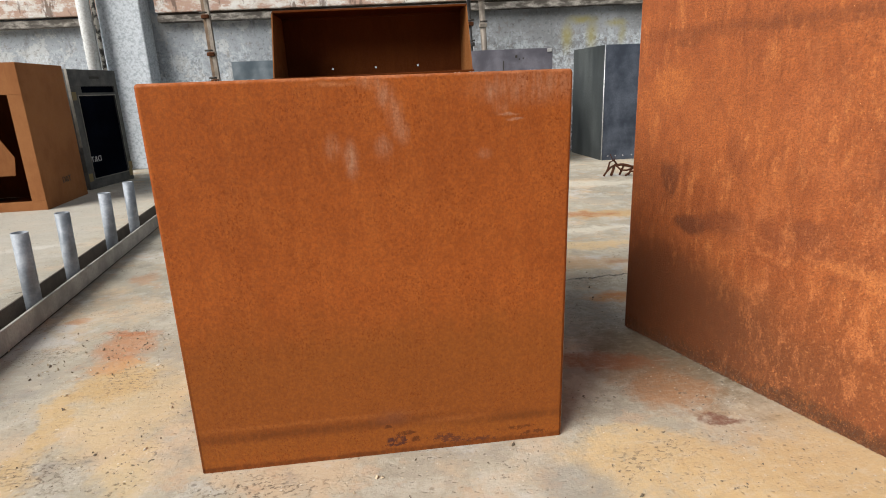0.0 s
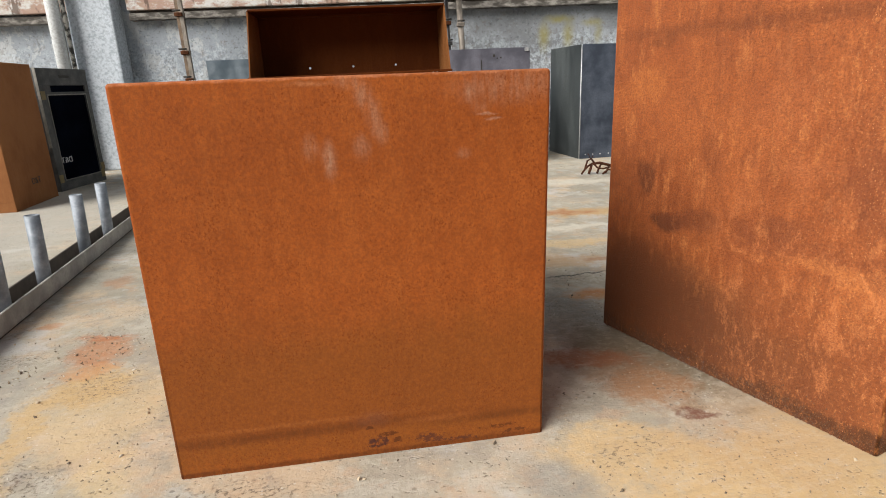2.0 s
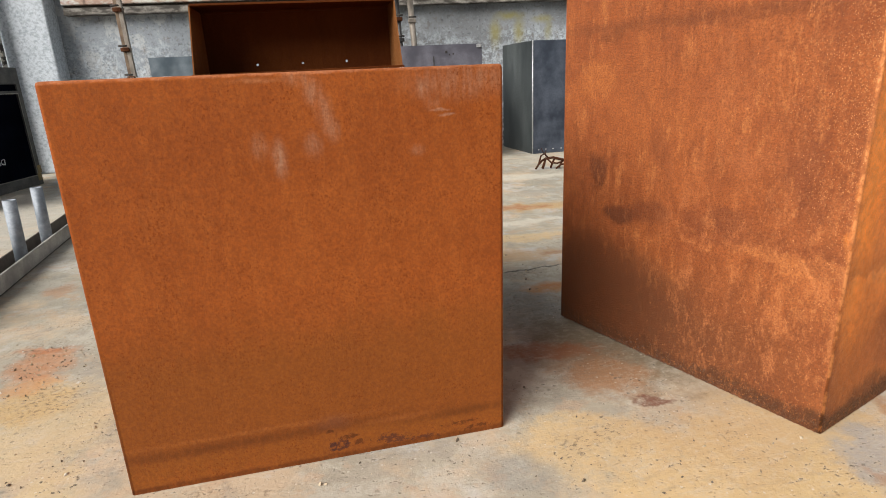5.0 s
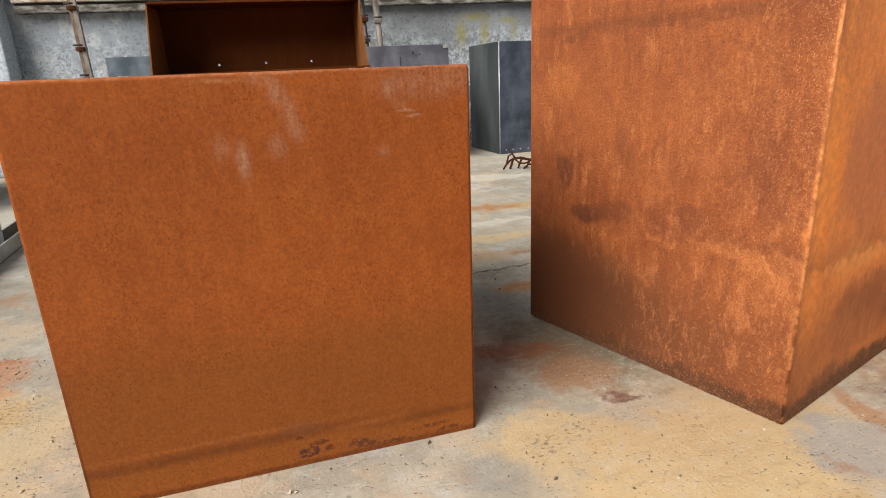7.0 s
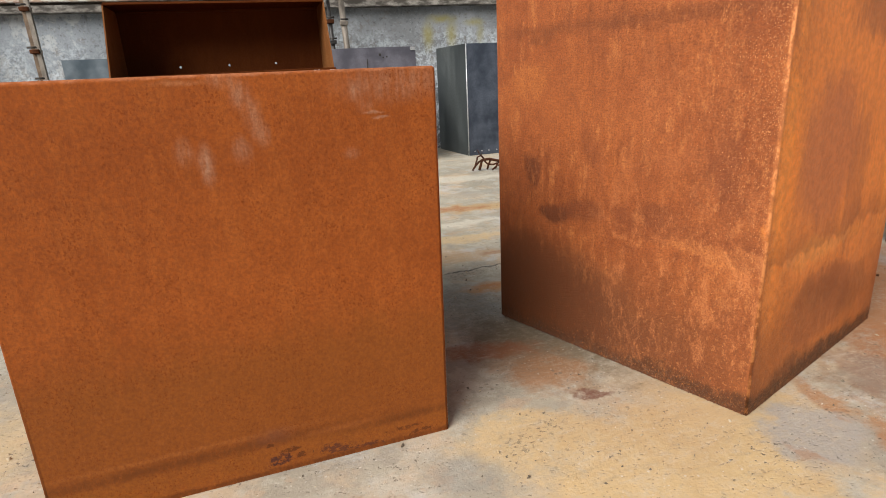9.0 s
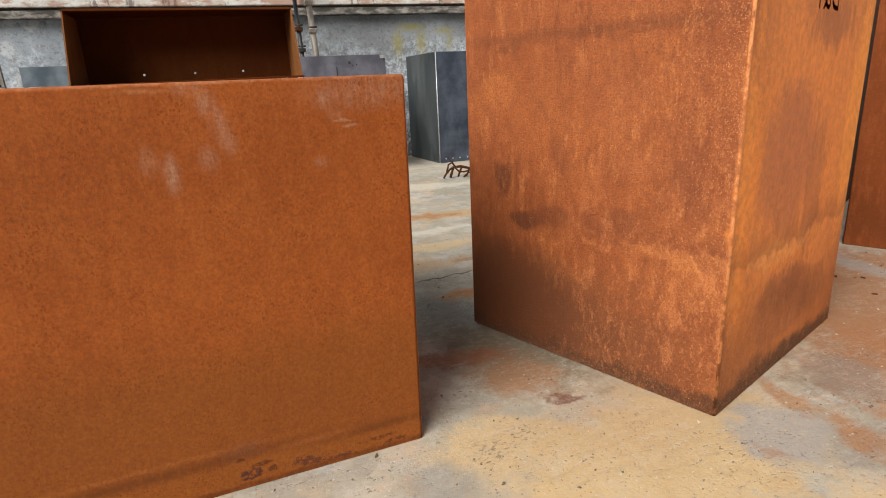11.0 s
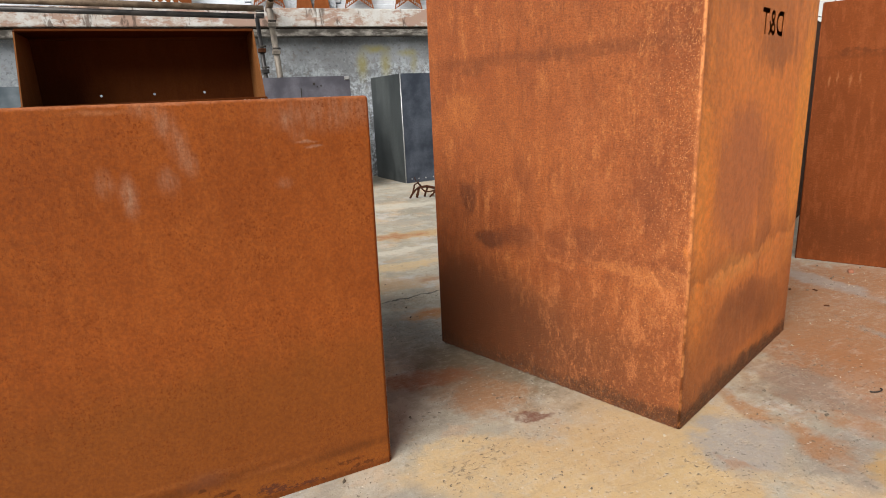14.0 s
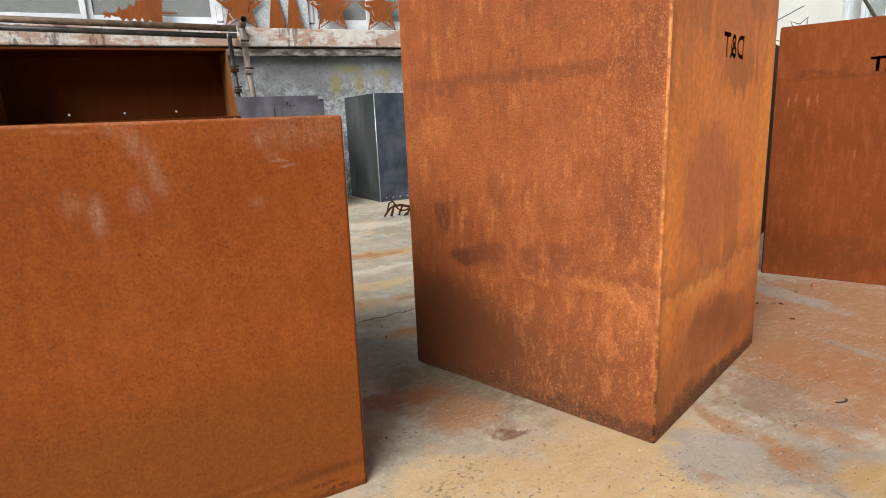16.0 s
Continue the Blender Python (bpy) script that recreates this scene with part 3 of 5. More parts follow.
# indoor dimness is put into this colour so the panes look darker
mat_room = mottled("room_dimness", (0.05, 0.055, 0.055), (0.10, 0.105, 0.105), 2, 20, 0.9)
mat_white_wall = mottled("pale_painted_wall", (0.50, 0.54, 0.55), (0.60, 0.635, 0.64), 1.5, 30, 0.8, 0.0, 0.1)
mat_darkbar = mottled("dark_bar", (0.015, 0.014, 0.014), (0.04, 0.035, 0.03), 20, 90, 0.7)
mat_brick = mottled("red_brick_chip", (0.30, 0.12, 0.07), (0.45, 0.20, 0.12), 30, 150, 0.9)


def glass_material():
    s = Shade("window_glass")
    s.bump(s.noise(2.0, 1), 0.02)
    return s.done((0.75, 0.82, 0.84), 0.04, 0.0, Transmission_Weight=0.85, IOR=1.45)


mat_glass = glass_material()


def render_coat():
    """Grey cement render, whitish bloom below, darker above, a little yellow overspray."""
    s = Shade("grey_cement_render")
    z = s.node("ShaderNodeSeparateXYZ", Vector=s.place).outputs["Z"]
    big = s.span(s.noise(1.6, 5, 0.65), 0.3, 0.7)
    c = s.mix(big, (0.145, 0.158, 0.175), (0.285, 0.313, 0.348))
    x = s.node("ShaderNodeSeparateXYZ", Vector=s.place).outputs["X"]
    washed = s.span(s.math("ADD", x, s.noise(2.0, 4)), 3.3, 2.0)
    c = s.mix(s.math("MULTIPLY", washed, 0.6), c, (0.33, 0.385, 0.45))
    flaked = s.span(s.noise(4.2, 7, 0.72, shift=(2, 0, 5)), 0.50, 0.56)
    c = s.mix(s.math("MULTIPLY", s.math("MULTIPLY", flaked, washed), 0.5), c, (0.55, 0.58, 0.60))
    stain = s.span(s.noise(5.5, 6, 0.7, stretch=(1, 1, 0.35), shift=(6, 0, 1)), 0.56, 0.66)
    c = s.mix(s.math("MULTIPLY", stain, 0.45), c, (0.085, 0.082, 0.078))
    pits = s.span(s.noise(17, 7, 0.78), 0.46, 0.55)
    flake = s.span(s.noise(60, 3, 0.7), 0.45, 0.62)
    low = s.span(s.math("ADD", z, s.math("MULTIPLY", s.noise(3.0, 4, 0.6), 0.9)), 1.70, 1.15)
    c = s.mix(s.math("MULTIPLY", s.math("MULTIPLY", pits, low), 0.95), c, (0.58, 0.665, 0.75))
    c = s.mix(s.math("MULTIPLY", s.math("MULTIPLY", flake, low), 0.45), c, (0.05, 0.05, 0.05))
    for scale, lo, hi, color, k in ((30, 0.54, 0.64, (0.050, 0.050, 0.050), 0.50), (44, 0.55, 0.64, (0.46, 0.52, 0.60), 0.25), (70, 0.56, 0.66, (0.06, 0.06, 0.06), 0.35), (12, 0.54, 0.66, (0.15, 0.125, 0.10), 0.40)):
        c = s.mix(s.span(s.noise(scale, 5, 0.72, shift=(scale, 0, 3)), lo, hi, 0.0, k), c, color)
    w = s.warped(5, 0.12)
    for centre, radius, k in (((4.20, 0, 1.08), (0.09, 1, 0.20), 0.85), ((4.34, 0, 1.24), (0.20, 1, 0.06), 0.9),
                              ((4.44, 0, 1.10), (0.09, 1, 0.20), 0.8), ((4.66, 0, 1.20), (0.15, 1, 0.05), 0.75), ((4.72, 0, 1.10), (0.06, 1, 0.17), 0.6)):
        c = s.mix(s.math("MULTIPLY", s.blot(w, centre, radius, 1.0), k * 0.85), c, (0.25, 0.225, 0.060))
    s.bump(s.noise(90, 4, 0.7), 0.5, 0.004)
    return s.done(c, 0.9)


def peeling_paint():
    s = Shade("peeling_ledge_paint")
    a = s.span(s.noise(4.0, 6, 0.7, stretch=(1, 1, 2.2)), 0.46, 0.56)
    b = s.span(s.noise(11, 5, 0.7), 0.40, 0.62)
    c = s.mix(a, (0.36, 0.245, 0.205), (0.56, 0.575, 0.58))
    c = s.mix(s.math("MULTIPLY", b, 0.45), c, (0.36, 0.27, 0.21))
    c = s.mix(s.span(s.noise(7, 5, 0.7, stretch=(1, 1, 0.3)), 0.57, 0.64, 0.0, 0.85), c, (0.11, 0.075, 0.06))
    s.bump(s.math("ADD", a, s.noise(60, 3)), 0.4, 0.003)
    return s.done(c, 0.85)


mat_render = render_coat()
mat_paint = peeling_paint()
mat_strip = mottled("stained_concrete_strip", (0.045, 0.040, 0.035), (0.30, 0.29, 0.275), 9, 60, 0.9, 0.0, 0.4, (0.40, 0.64), (1, 1, 2.5))
# near-black colour standing for shadow in the gap below the sill
mat_shadow_gap = mottled("ledge_gap_shade", (0.03, 0.025, 0.02), (0.07, 0.06, 0.05), 6, 60, 0.9)
mat_pier = mottled("pale_rough_render", (0.32, 0.375, 0.44), (0.55, 0.615, 0.69), 48, 95, 0.92, 0.0, 0.9, (0.36, 0.58))


def ground_material():
    """Worn yard concrete with sandy, ochre and rust-red run-off stains, and shade painted along the tall planter."""
    s = Shade("stained_yard_concrete")
    big = s.span(s.noise(1.3, 5, 0.62), 0.32, 0.68)
    mid = s.span(s.noise(7.0, 5, 0.65), 0.34, 0.66)
    fine = s.noise(140, 4, 0.7)
    c = s.mix(big, (0.27, 0.252, 0.205), (0.45, 0.425, 0.355))
    c = s.mix(s.math("MULTIPLY", mid, 0.5), c, (0.36, 0.33, 0.28))
    peel = s.span(s.noise(6.5, 7, 0.72, shift=(3, 1, 0)), 0.50, 0.58)
    c = s.mix(s.math("MULTIPLY", peel, 0.32), c, (0.58, 0.57, 0.52))
    worn = s.span(s.noise(15, 6, 0.72, shift=(7, 5, 0)), 0.54, 0.62)
    c = s.mix(s.math("MULTIPLY", worn, 0.4), c, (0.26, 0.24, 0.21))
    for scale, lo, hi, color, k, off in ((2.6, 0.49, 0.62, (0.52, 0.405, 0.285), 0.80, 2), (3.4, 0.53, 0.63, (0.50, 0.51, 0.515), 0.70, 5), (9.0, 0.53, 0.64, (0.46, 0.315, 0.205), 0.50, 8), (7.0, 0.55, 0.66, (0.24, 0.235, 0.225), 0.50, 11)):
        c = s.mix(s.span(s.noise(scale, 7, 0.70, shift=(off, off, 0)), lo, hi, 0.0, k), c, color)
    w = s.warped(3.2, 0.34)
    t = s.warped(14, 0.09)
    sand, ochre, red, brown, pale = (0.58, 0.425, 0.230), (0.52, 0.30, 0.085), (0.43, 0.185, 0.075), (0.27, 0.105, 0.05), (0.58, 0.56, 0.49)
    wash, cool = (0.33, 0.155, 0.073), (0.275, 0.275, 0.255)
    grey, rusty = (0.33, 0.315, 0.30), (0.335, 0.160, 0.068)
    m = s.warped(5.5, 0.21)
    spots = (
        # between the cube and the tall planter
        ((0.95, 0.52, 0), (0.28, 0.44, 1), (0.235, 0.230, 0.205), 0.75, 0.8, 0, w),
        ((1.10, -0.26, 0), (0.52, 0.28, 1), sand, 0.95, 0.7, 8, m),
        ((1.05, -0.62, 0), (0.55, 0.30, 1), sand, 0.9, 0.8, 0, m),
        ((0.84, -0.10, 0), (0.24, 0.14, 1), sand, 0.85, 0.8, 0, m),
        ((1.20, -0.30, 0), (0.22, 0.10, 1), (0.60, 0.455, 0.240), 0.7, 0.9, 14, m),
        ((0.66, -0.16, 0), (0.12, 0.10, 1), cool, 0.6, 0.9, 0, w),
        ((1.25, -0.10, 0), (0.55, 0.50, 1), (0.40, 0.265, 0.15), 0.45, 0.9, 0, w),
        # contact shade painted brown along the tall planter's left base
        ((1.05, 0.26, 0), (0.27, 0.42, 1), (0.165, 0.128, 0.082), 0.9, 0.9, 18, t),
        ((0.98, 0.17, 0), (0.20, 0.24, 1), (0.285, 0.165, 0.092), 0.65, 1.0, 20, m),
        ((0.91, 0.28, 0), (0.21, 0.085, 1), (0.27, 0.105, 0.045), 0.85, 0.9, -14, t),
        ((1.00, 0.12, 0), (0.16, 0.15, 1), (0.35, 0.185, 0.095), 0.65, 0.9, 0, m),
        ((1.035, -0.008, 0), (0.075, 0.026, 1), (0.17, 0.075, 0.050), 0.95, 0.8, -8, t),
        ((1.12, 0.70, 0), (0.17, 0.085, 1), (0.47, 0.225, 0.075), 0.9, 0.9, 0, t),
        ((1.12, 0.71, 0), (0.07, 0.03, 1), red, 0.7, 0.8, 0, t),
        ((1.12, 1.05, 0), (0.40, 0.10, 1), (0.42, 0.29, 0.17), 0.8, 0.8, 0, w),
        ((1.30, 1.05, 0), (0.12, 0.03, 1), brown, 0.5, 0.8, 0, t),
        ((1.25, 1.30, 0), (0.45, 0.10, 1), sand, 0.8, 0.8, 0, w),
        ((1.30, 1.55, 0), (0.45, 0.08, 1), pale, 0.8, 0.8, 0, w),
        ((1.55, 1.85, 0), (0.55, 0.15, 1), ochre, 0.6, 0.9, -6, w),
        ((1.42, 1.86, 0), (0.34, 0.09, 1), (0.34, 0.135, 0.06), 0.75, 0.9, -6, w),
        ((1.70, 2.20, 0), (0.50, 0.16, 1), cool, 0.6, 0.9, 0, w),
        ((1.80, 2.75, 0), (0.7, 0.24, 1), pale, 0.7, 0.9, 0, w),
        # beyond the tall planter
        # shadowy floor painted in along the tall planter's front base
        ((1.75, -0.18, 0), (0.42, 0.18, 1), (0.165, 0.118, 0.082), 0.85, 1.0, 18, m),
        ((2.35, -0.05, 0), (0.75, 0.70, 1), wash, 0.95, 0.55, 0, w),
        ((1.92, -0.28, 0), (0.55, 0.50, 1), wash, 0.8, 0.8, 0, w),
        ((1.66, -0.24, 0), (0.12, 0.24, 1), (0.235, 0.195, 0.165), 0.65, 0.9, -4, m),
        ((1.86, -0.42, 0), (0.25, 0.22, 1), (0.34, 0.165, 0.080), 0.6, 1.0, 0, w),
        ((1.90, -0.20, 0), (0.09, 0.34, 1), (0.33, 0.150, 0.066), 0.7, 0.9, 4, m),
        ((2.11, -0.20, 0), (0.04, 0.14, 1), cool, 0.6, 0.9, 0, m),
        ((2.45, 0.20, 0), (0.10, 0.30, 1), grey, 0.7, 0.8, -12, m),
        ((1.33, -0.31, 0), (0.15, 0.13, 1), grey, 0.9, 0.6, 25, m),
        ((1.47, -0.45, 0), (0.16, 0.15, 1), (0.27, 0.24, 0.21), 0.8, 0.8, 0, m),
        ((1.455, -0.22, 0), (0.060, 0.17, 1), rusty, 0.75, 1.0, -12, m),
        ((1.455, -0.40, 0), (0.085, 0.15, 1), rusty, 0.8, 1.0, 8, m),
        ((1.575, -0.38, 0), (0.075, 0.14, 1), rusty, 0.7, 1.0, 6, m),
        ((1.50, -0.53, 0), (0.13, 0.07, 1), (0.48, 0.29, 0.09), 0.7, 1.0, 20, m),
        ((1.26, -0.34, 0), (0.020, 0.06, 1), rusty, 0.5, 0.9, 30, t),
        # beside the tube rack
        ((-0.56, 0.42, 0), (0.12, 0.40, 1), cool, 0.5, 0.9, 11, w),
        ((-0.24, 0.30, 0), (0.22, 0.34, 1), (0.53, 0.42, 0.255), 0.75, 0.8, 14, m),
        ((-0.14, 0.02, 0), (0.09, 0.17, 1), (0.55, 0.43, 0.25), 0.7, 0.9, 10, m),
        ((-0.32, 0.41, 0), (0.16, 0.17, 1), (0.52, 0.37, 0.185), 0.85, 0.8, 10, m),
        ((-0.385, 0.24, 0), (0.060, 0.27, 1), (0.51, 0.375, 0.20), 0.85, 0.8, 3, m),
        ((-0.36, 0.00, 0), (0.065, 0.18, 1), (0.51, 0.375, 0.20), 0.75, 0.9, -6, m),
        ((-0.36, 0.52, 0), (0.14, 0.11, 1), (0.51, 0.26, 0.10), 0.75, 0.9, 0, m),
        ((-0.375, 0.65, 0), (0.14, 0.14, 1), red, 0.75, 0.75, 20, m),
        ((-0.41, 0.73, 0), (0.13, 0.035, 1), (0.42, 0.14, 0.05), 0.6, 0.9, -6, t),
        ((-0.62, 0.857, 0), (0.065, 0.045, 1), red, 0.65, 0.9, 0, t),
        ((-0.55, 1.30, 0), (0.10, 0.12, 1), red, 0.45, 0.9, 0, w),
        ((0.35, -0.22, 0), (0.35, 0.10, 1), pale, 0.45, 0.9, 0, w),
        ((-0.95, 2.9, 0), (0.6, 0.5, 1), pale, 0.4, 0.9, 0, w),
        ((-1.75, 2.0, 0), (1.00, 2.6, 1), (0.43, 0.42, 0.385), 0.85, 0.6, 0, w),
        ((-0.95, 1.2, 0), (0.22, 0.8, 1), cool, 0.4, 0.9, 0, w),
        ((-1.30, 1.9, 0), (0.30, 0.10, 1), (0.56, 0.56, 0.53), 0.6, 0.9, 0, w),
    )
    rag = s.math("SUBTRACT", s.noise(18, 6, 0.68), 0.5)
    worn_off = s.span(s.noise(48, 5, 0.72, shift=(1, 6, 0)), 0.30, 0.56, 0.66, 1.0)
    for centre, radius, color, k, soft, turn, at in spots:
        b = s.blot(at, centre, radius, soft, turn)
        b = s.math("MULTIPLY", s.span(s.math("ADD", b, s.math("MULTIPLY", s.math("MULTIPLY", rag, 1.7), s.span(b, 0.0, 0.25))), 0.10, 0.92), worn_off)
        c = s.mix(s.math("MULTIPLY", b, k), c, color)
    # scrapes on the yard beyond the rack
    for x, y, l, turn in ((-1.02, 0.98, 0.05, 30), (-1.10, 1.06, 0.07, 40), (-1.22, 1.30, 0.06, 20), (-0.98, 1.22, 0.03, 60), (-1.35, 1.62, 0.09, 12), (-1.05, 1.75, 0.05, -20), (-1.50, 1.25, 0.08, 25), (-0.92, 1.55, 0.03, 10)):
        c = s.mix(s.math("MULTIPLY", s.blot(t, (x, y, 0), (l, 0.011, 1), 0.7, turn), 0.8), c, (0.09, 0.085, 0.075))
    # fine crack
    line = s.blot(s.warped(10, 0.10), (1.16, 0.905, 0), (0.26, 0.0075, 1), 0.5, 5)
    c = s.mix(s.math("MULTIPLY", line, 0.9), c, (0.05, 0.045, 0.04))
    vor = s.node("ShaderNodeTexVoronoi", Vector=s.vec("MULTIPLY", s.warped(40, 0.02), (0.7, 1.3, 1)), Scale=80.0, Randomness=1.0)
    pick = s.node("ShaderNodeSeparateColor", Color=vor.outputs["Color"]).outputs[0]
    pits = s.math("MULTIPLY", s.span(vor.outputs["Distance"], 0.26, 0.10), s.span(pick, 0.45, 0.6))
    zone = s.span(s.noise(2.6, 3, 0.5, shift=(4, 2, 0)), 0.34, 0.58)
    scab = s.math("MULTIPLY", s.span(s.noise(75, 4, 0.7), 0.59, 0.66), s.span(s.noise(5.0, 4, 0.6, shift=(9, 3, 0)), 0.48, 0.60))
    c = s.mix(s.math("MULTIPLY", scab, 0.92), c, (0.085, 0.07, 0.055))
    lip = s.math("MULTIPLY", s.span(s.noise(75, 4, 0.7), 0.50, 0.57), s.span(s.noise(5.0, 4, 0.6, shift=(9, 3, 0)), 0.46, 0.62))
    c = s.mix(s.math("MULTIPLY", s.math("SUBTRACT", lip, scab, True), 0.18), c, (0.62, 0.57, 0.47))
    broken = s.math("MULTIPLY", s.span(s.noise(105, 5, 0.74, stretch=(0.8, 1.2, 1)), 0.535, 0.60), 1.0)
    rough = 0.0
    for x, y, rx, ry in ((-0.29, 0.41, 0.16, 0.11), (-0.43, 0.73, 0.16, 0.09), (-0.59, 0.60, 0.14, 0.10), (-0.30, 0.06, 0.13, 0.10), (0.14, -0.07, 0.24, 0.045), (-0.62, 0.30, 0.16, 0.16),
                         (0.84, -0.10, 0.10, 0.05), (0.90, 0.62, 0.14, 0.20), (-0.30, 0.95, 0.20, 0.10), (1.10, 0.86, 0.20, 0.10)):
        rough = s.math("MAXIMUM", rough, s.blot(m, (x, y, 0), (rx, ry, 1), 0.9))
    broken = s.math("MULTIPLY", broken, rough)
    c = s.mix(s.math("MULTIPLY", broken, 0.80), c, (0.12, 0.09, 0.065))
    scab = s.math("MAXIMUM", scab, broken)
    pit = s.math("MULTIPLY", pits, zone)
    c = s.mix(s.math("MULTIPLY", pit, 0.35), c, (0.15, 0.125, 0.10))
    # sprinkled dark and pale grains
    for scale, spread, lo, color, k in ((150.0, 6.0, 0.84, (0.10, 0.085, 0.07), 0.55), (120.0, 4.0, 0.92, (0.66, 0.64, 0.58), 0.55), (60.0, 3.0, 0.93, (0.12, 0.10, 0.08), 0.60)):
        grain = s.node("ShaderNodeTexVoronoi", Vector=s.warped(90, 0.006), Scale=scale, Randomness=1.0)
        odd = s.node("ShaderNodeSeparateColor", Color=grain.outputs["Color"]).outputs[1]
        spot = s.math("MULTIPLY", s.span(grain.outputs["Distance"], 0.34, 0.20), s.span(odd, lo, lo + 0.02))
        spot = s.math("MULTIPLY", spot, s.span(s.noise(spread, 3, 0.6, shift=(scale, 0, 0)), 0.42, 0.58, 0.15, 1.0))
        c = s.mix(s.math("MULTIPLY", spot, k), c, color)
    flow = s.noise(26, 6, 0.75, stretch=(0.5, 1.6, 1))
    c = s.mix(s.span(flow, 0.52, 0.68, 0.0, 0.22), c, (0.60, 0.57, 0.50))
    c = s.mix(s.span(flow, 0.46, 0.30, 0.0, 0.28), c, (0.20, 0.18, 0.155))
    c = s.mix(s.span(fine, 0.55, 0.8, 0.0, 0.25), c, (0.62, 0.58, 0.48))
    c = s.mix(s.span(fine, 0.45, 0.2, 0.0, 0.32), c, (0.17, 0.15, 0.13))
    h = s.math("SUBTRACT", s.math("ADD", s.math("MULTIPLY", fine, 0.5), s.math("MULTIPLY", mid, 0.3)), s.math("ADD", s.math("ADD", pit, scab), line))
    s.bump(h, 0.55, 0.005)
    return s.done(c, s.span(mid, 0, 1, 0.62, 0.88), 0.0, Specular_IOR_Level=0.4)


mat_ground = ground_material()


def chip_material():
    s = Shade("loose_stone_chips")
    r = s.tree.nodes.new("ShaderNodeNewGeometry").outputs["Random Per Island"]
    c = s.mix(s.span(r, 0.25, 0.75), (0.13, 0.105, 0.08), (0.44, 0.37, 0.27))
    c = s.mix(s.span(r, 0.90, 0.91), c, (0.56, 0.53, 0.48))
    return s.done(c, 0.85)


mat_chip = chip_material()


# ---- mesh helpers ----
def add_box(bm, x0, x1, y0, y1, z0, z1, bevel=0.0, seg=2, m=None):
    v = [bm.verts.new((x, y, z)) for z in (z0, z1) for y in (y0, y1) for x in (x0, x1)]
    faces = [bm.faces.new([v[i] for i in f]) for f in ((0, 2, 3, 1), (4, 5, 7, 6), (0, 1, 5, 4), (2, 6, 7, 3), (0, 4, 6, 2), (1, 3, 7, 5))]
    if m is not None:
        bmesh.ops.transform(bm, matrix=m, verts=v)
    if bevel:
        edges = {e for f in faces for e in f.edges}
        bmesh.ops.bevel(bm, geom=list(edges), offset=bevel, segments=seg, affect="EDGES", profile=0.5)
    return bm


def box(*args, **kw):
    return add_box(bmesh.new(), *args, **kw)


def add_tube(bm, p0, p1, r, seg=20, wall=0.0, cap=True):
    """A round bar, or a pipe with an open bore where wall is given."""
    a, b = Vector(p0), Vector(p1)
    turn = (b - a).to_track_quat("Z", "Y").to_matrix()
    ring = [turn @ Vector((math.cos(k), math.sin(k), 0)) for k in (2 * math.pi * i / seg for i in range(seg))]
    lo, hi = [bm.verts.new(a + r * w) for w in ring], [bm.verts.new(b + r * w) for w in ring]
    n = range(seg)
    for i in n:
        bm.faces.new((lo[i], lo[(i + 1) % seg], hi[(i + 1) % seg], hi[i])).smooth = True
    if wall:
        lo2, hi2 = [bm.verts.new(a + (r - wall) * w) for w in ring], [bm.verts.new(b + (r - wall) * w) for w in ring]
        for i in n:
            j = (i + 1) % seg
            bm.faces.new((lo2[j], lo2[i], hi2[i], hi2[j])).smooth = True
            bm.faces.new((lo[j], lo[i], lo2[i], lo2[j]))
            bm.faces.new((hi[i], hi[j], hi2[j], hi2[i]))
    elif cap:
        bm.faces.new(lo[::-1])
        bm.faces.new(hi)
    return bm


def add_rod(bm, points, r, seg=8):
    """A bent bar along points."""
    pts = [Vector(p) for p in points]
    rings = []
    for i, p in enumerate(pts):
        way = (pts[min(i + 1, len(pts) - 1)] - pts[max(i - 1, 0)]).normalized()
        turn = way.to_track_quat("Z", "Y").to_matrix()
        rings.append([bm.verts.new(p + turn @ Vector((r * math.cos(2 * math.pi * k / seg), r * math.sin(2 * math.pi * k / seg), 0))) for k in range(seg)])
    for a, b in zip(rings, rings[1:]):
        for k in range(seg):
            bm.faces.new((a[k], a[(k + 1) % seg], b[(k + 1) % seg], b[k])).smooth = True
    bm.faces.new(rings[0][::-1])
    bm.faces.new(rings[-1])
    return bm


def add_plate(bm, outline, y0, y1):
    """A flat plate in the xz plane, from its outline, between y0 and y1."""
    a = [bm.verts.new((x, y0, z)) for x, z in outline]
    b = [bm.verts.new((x, y1, z)) for x, z in outline]
    bm.faces.new(a)
    bm.faces.new(b[::-1])
    for i in range(len(a)):
        j = (i + 1) % len(a)
        bm.faces.new((a[j], a[i], b[i], b[j]))
    return bm


def ob_from(name, bm, material, m=None):
    bmesh.ops.recalc_face_normals(bm, faces=bm.faces)
    me = bpy.data.meshes.new(name)
    bm.to_mesh(me)
    bm.free()
    me.materials.append(material)
    ob = new(name, me)
    if m is not None:
        ob.matrix_world = m
    return ob


def part(name, bm, material, parent, label=""):
    ob = ob_from(name, bm, material)
    ob.parent = parent
    return tagged(ob, label)


def thing(name, m, label, category, group="", kind=""):
    ob = new(name)
    ob.empty_display_size = 0.1
    ob.matrix_world = m
    return tagged(ob, label, category, group, kind)


def structure(name, bm, material, m=None, label=""):
    return tagged(ob_from(name, bm, material, m), label, kind="structure")


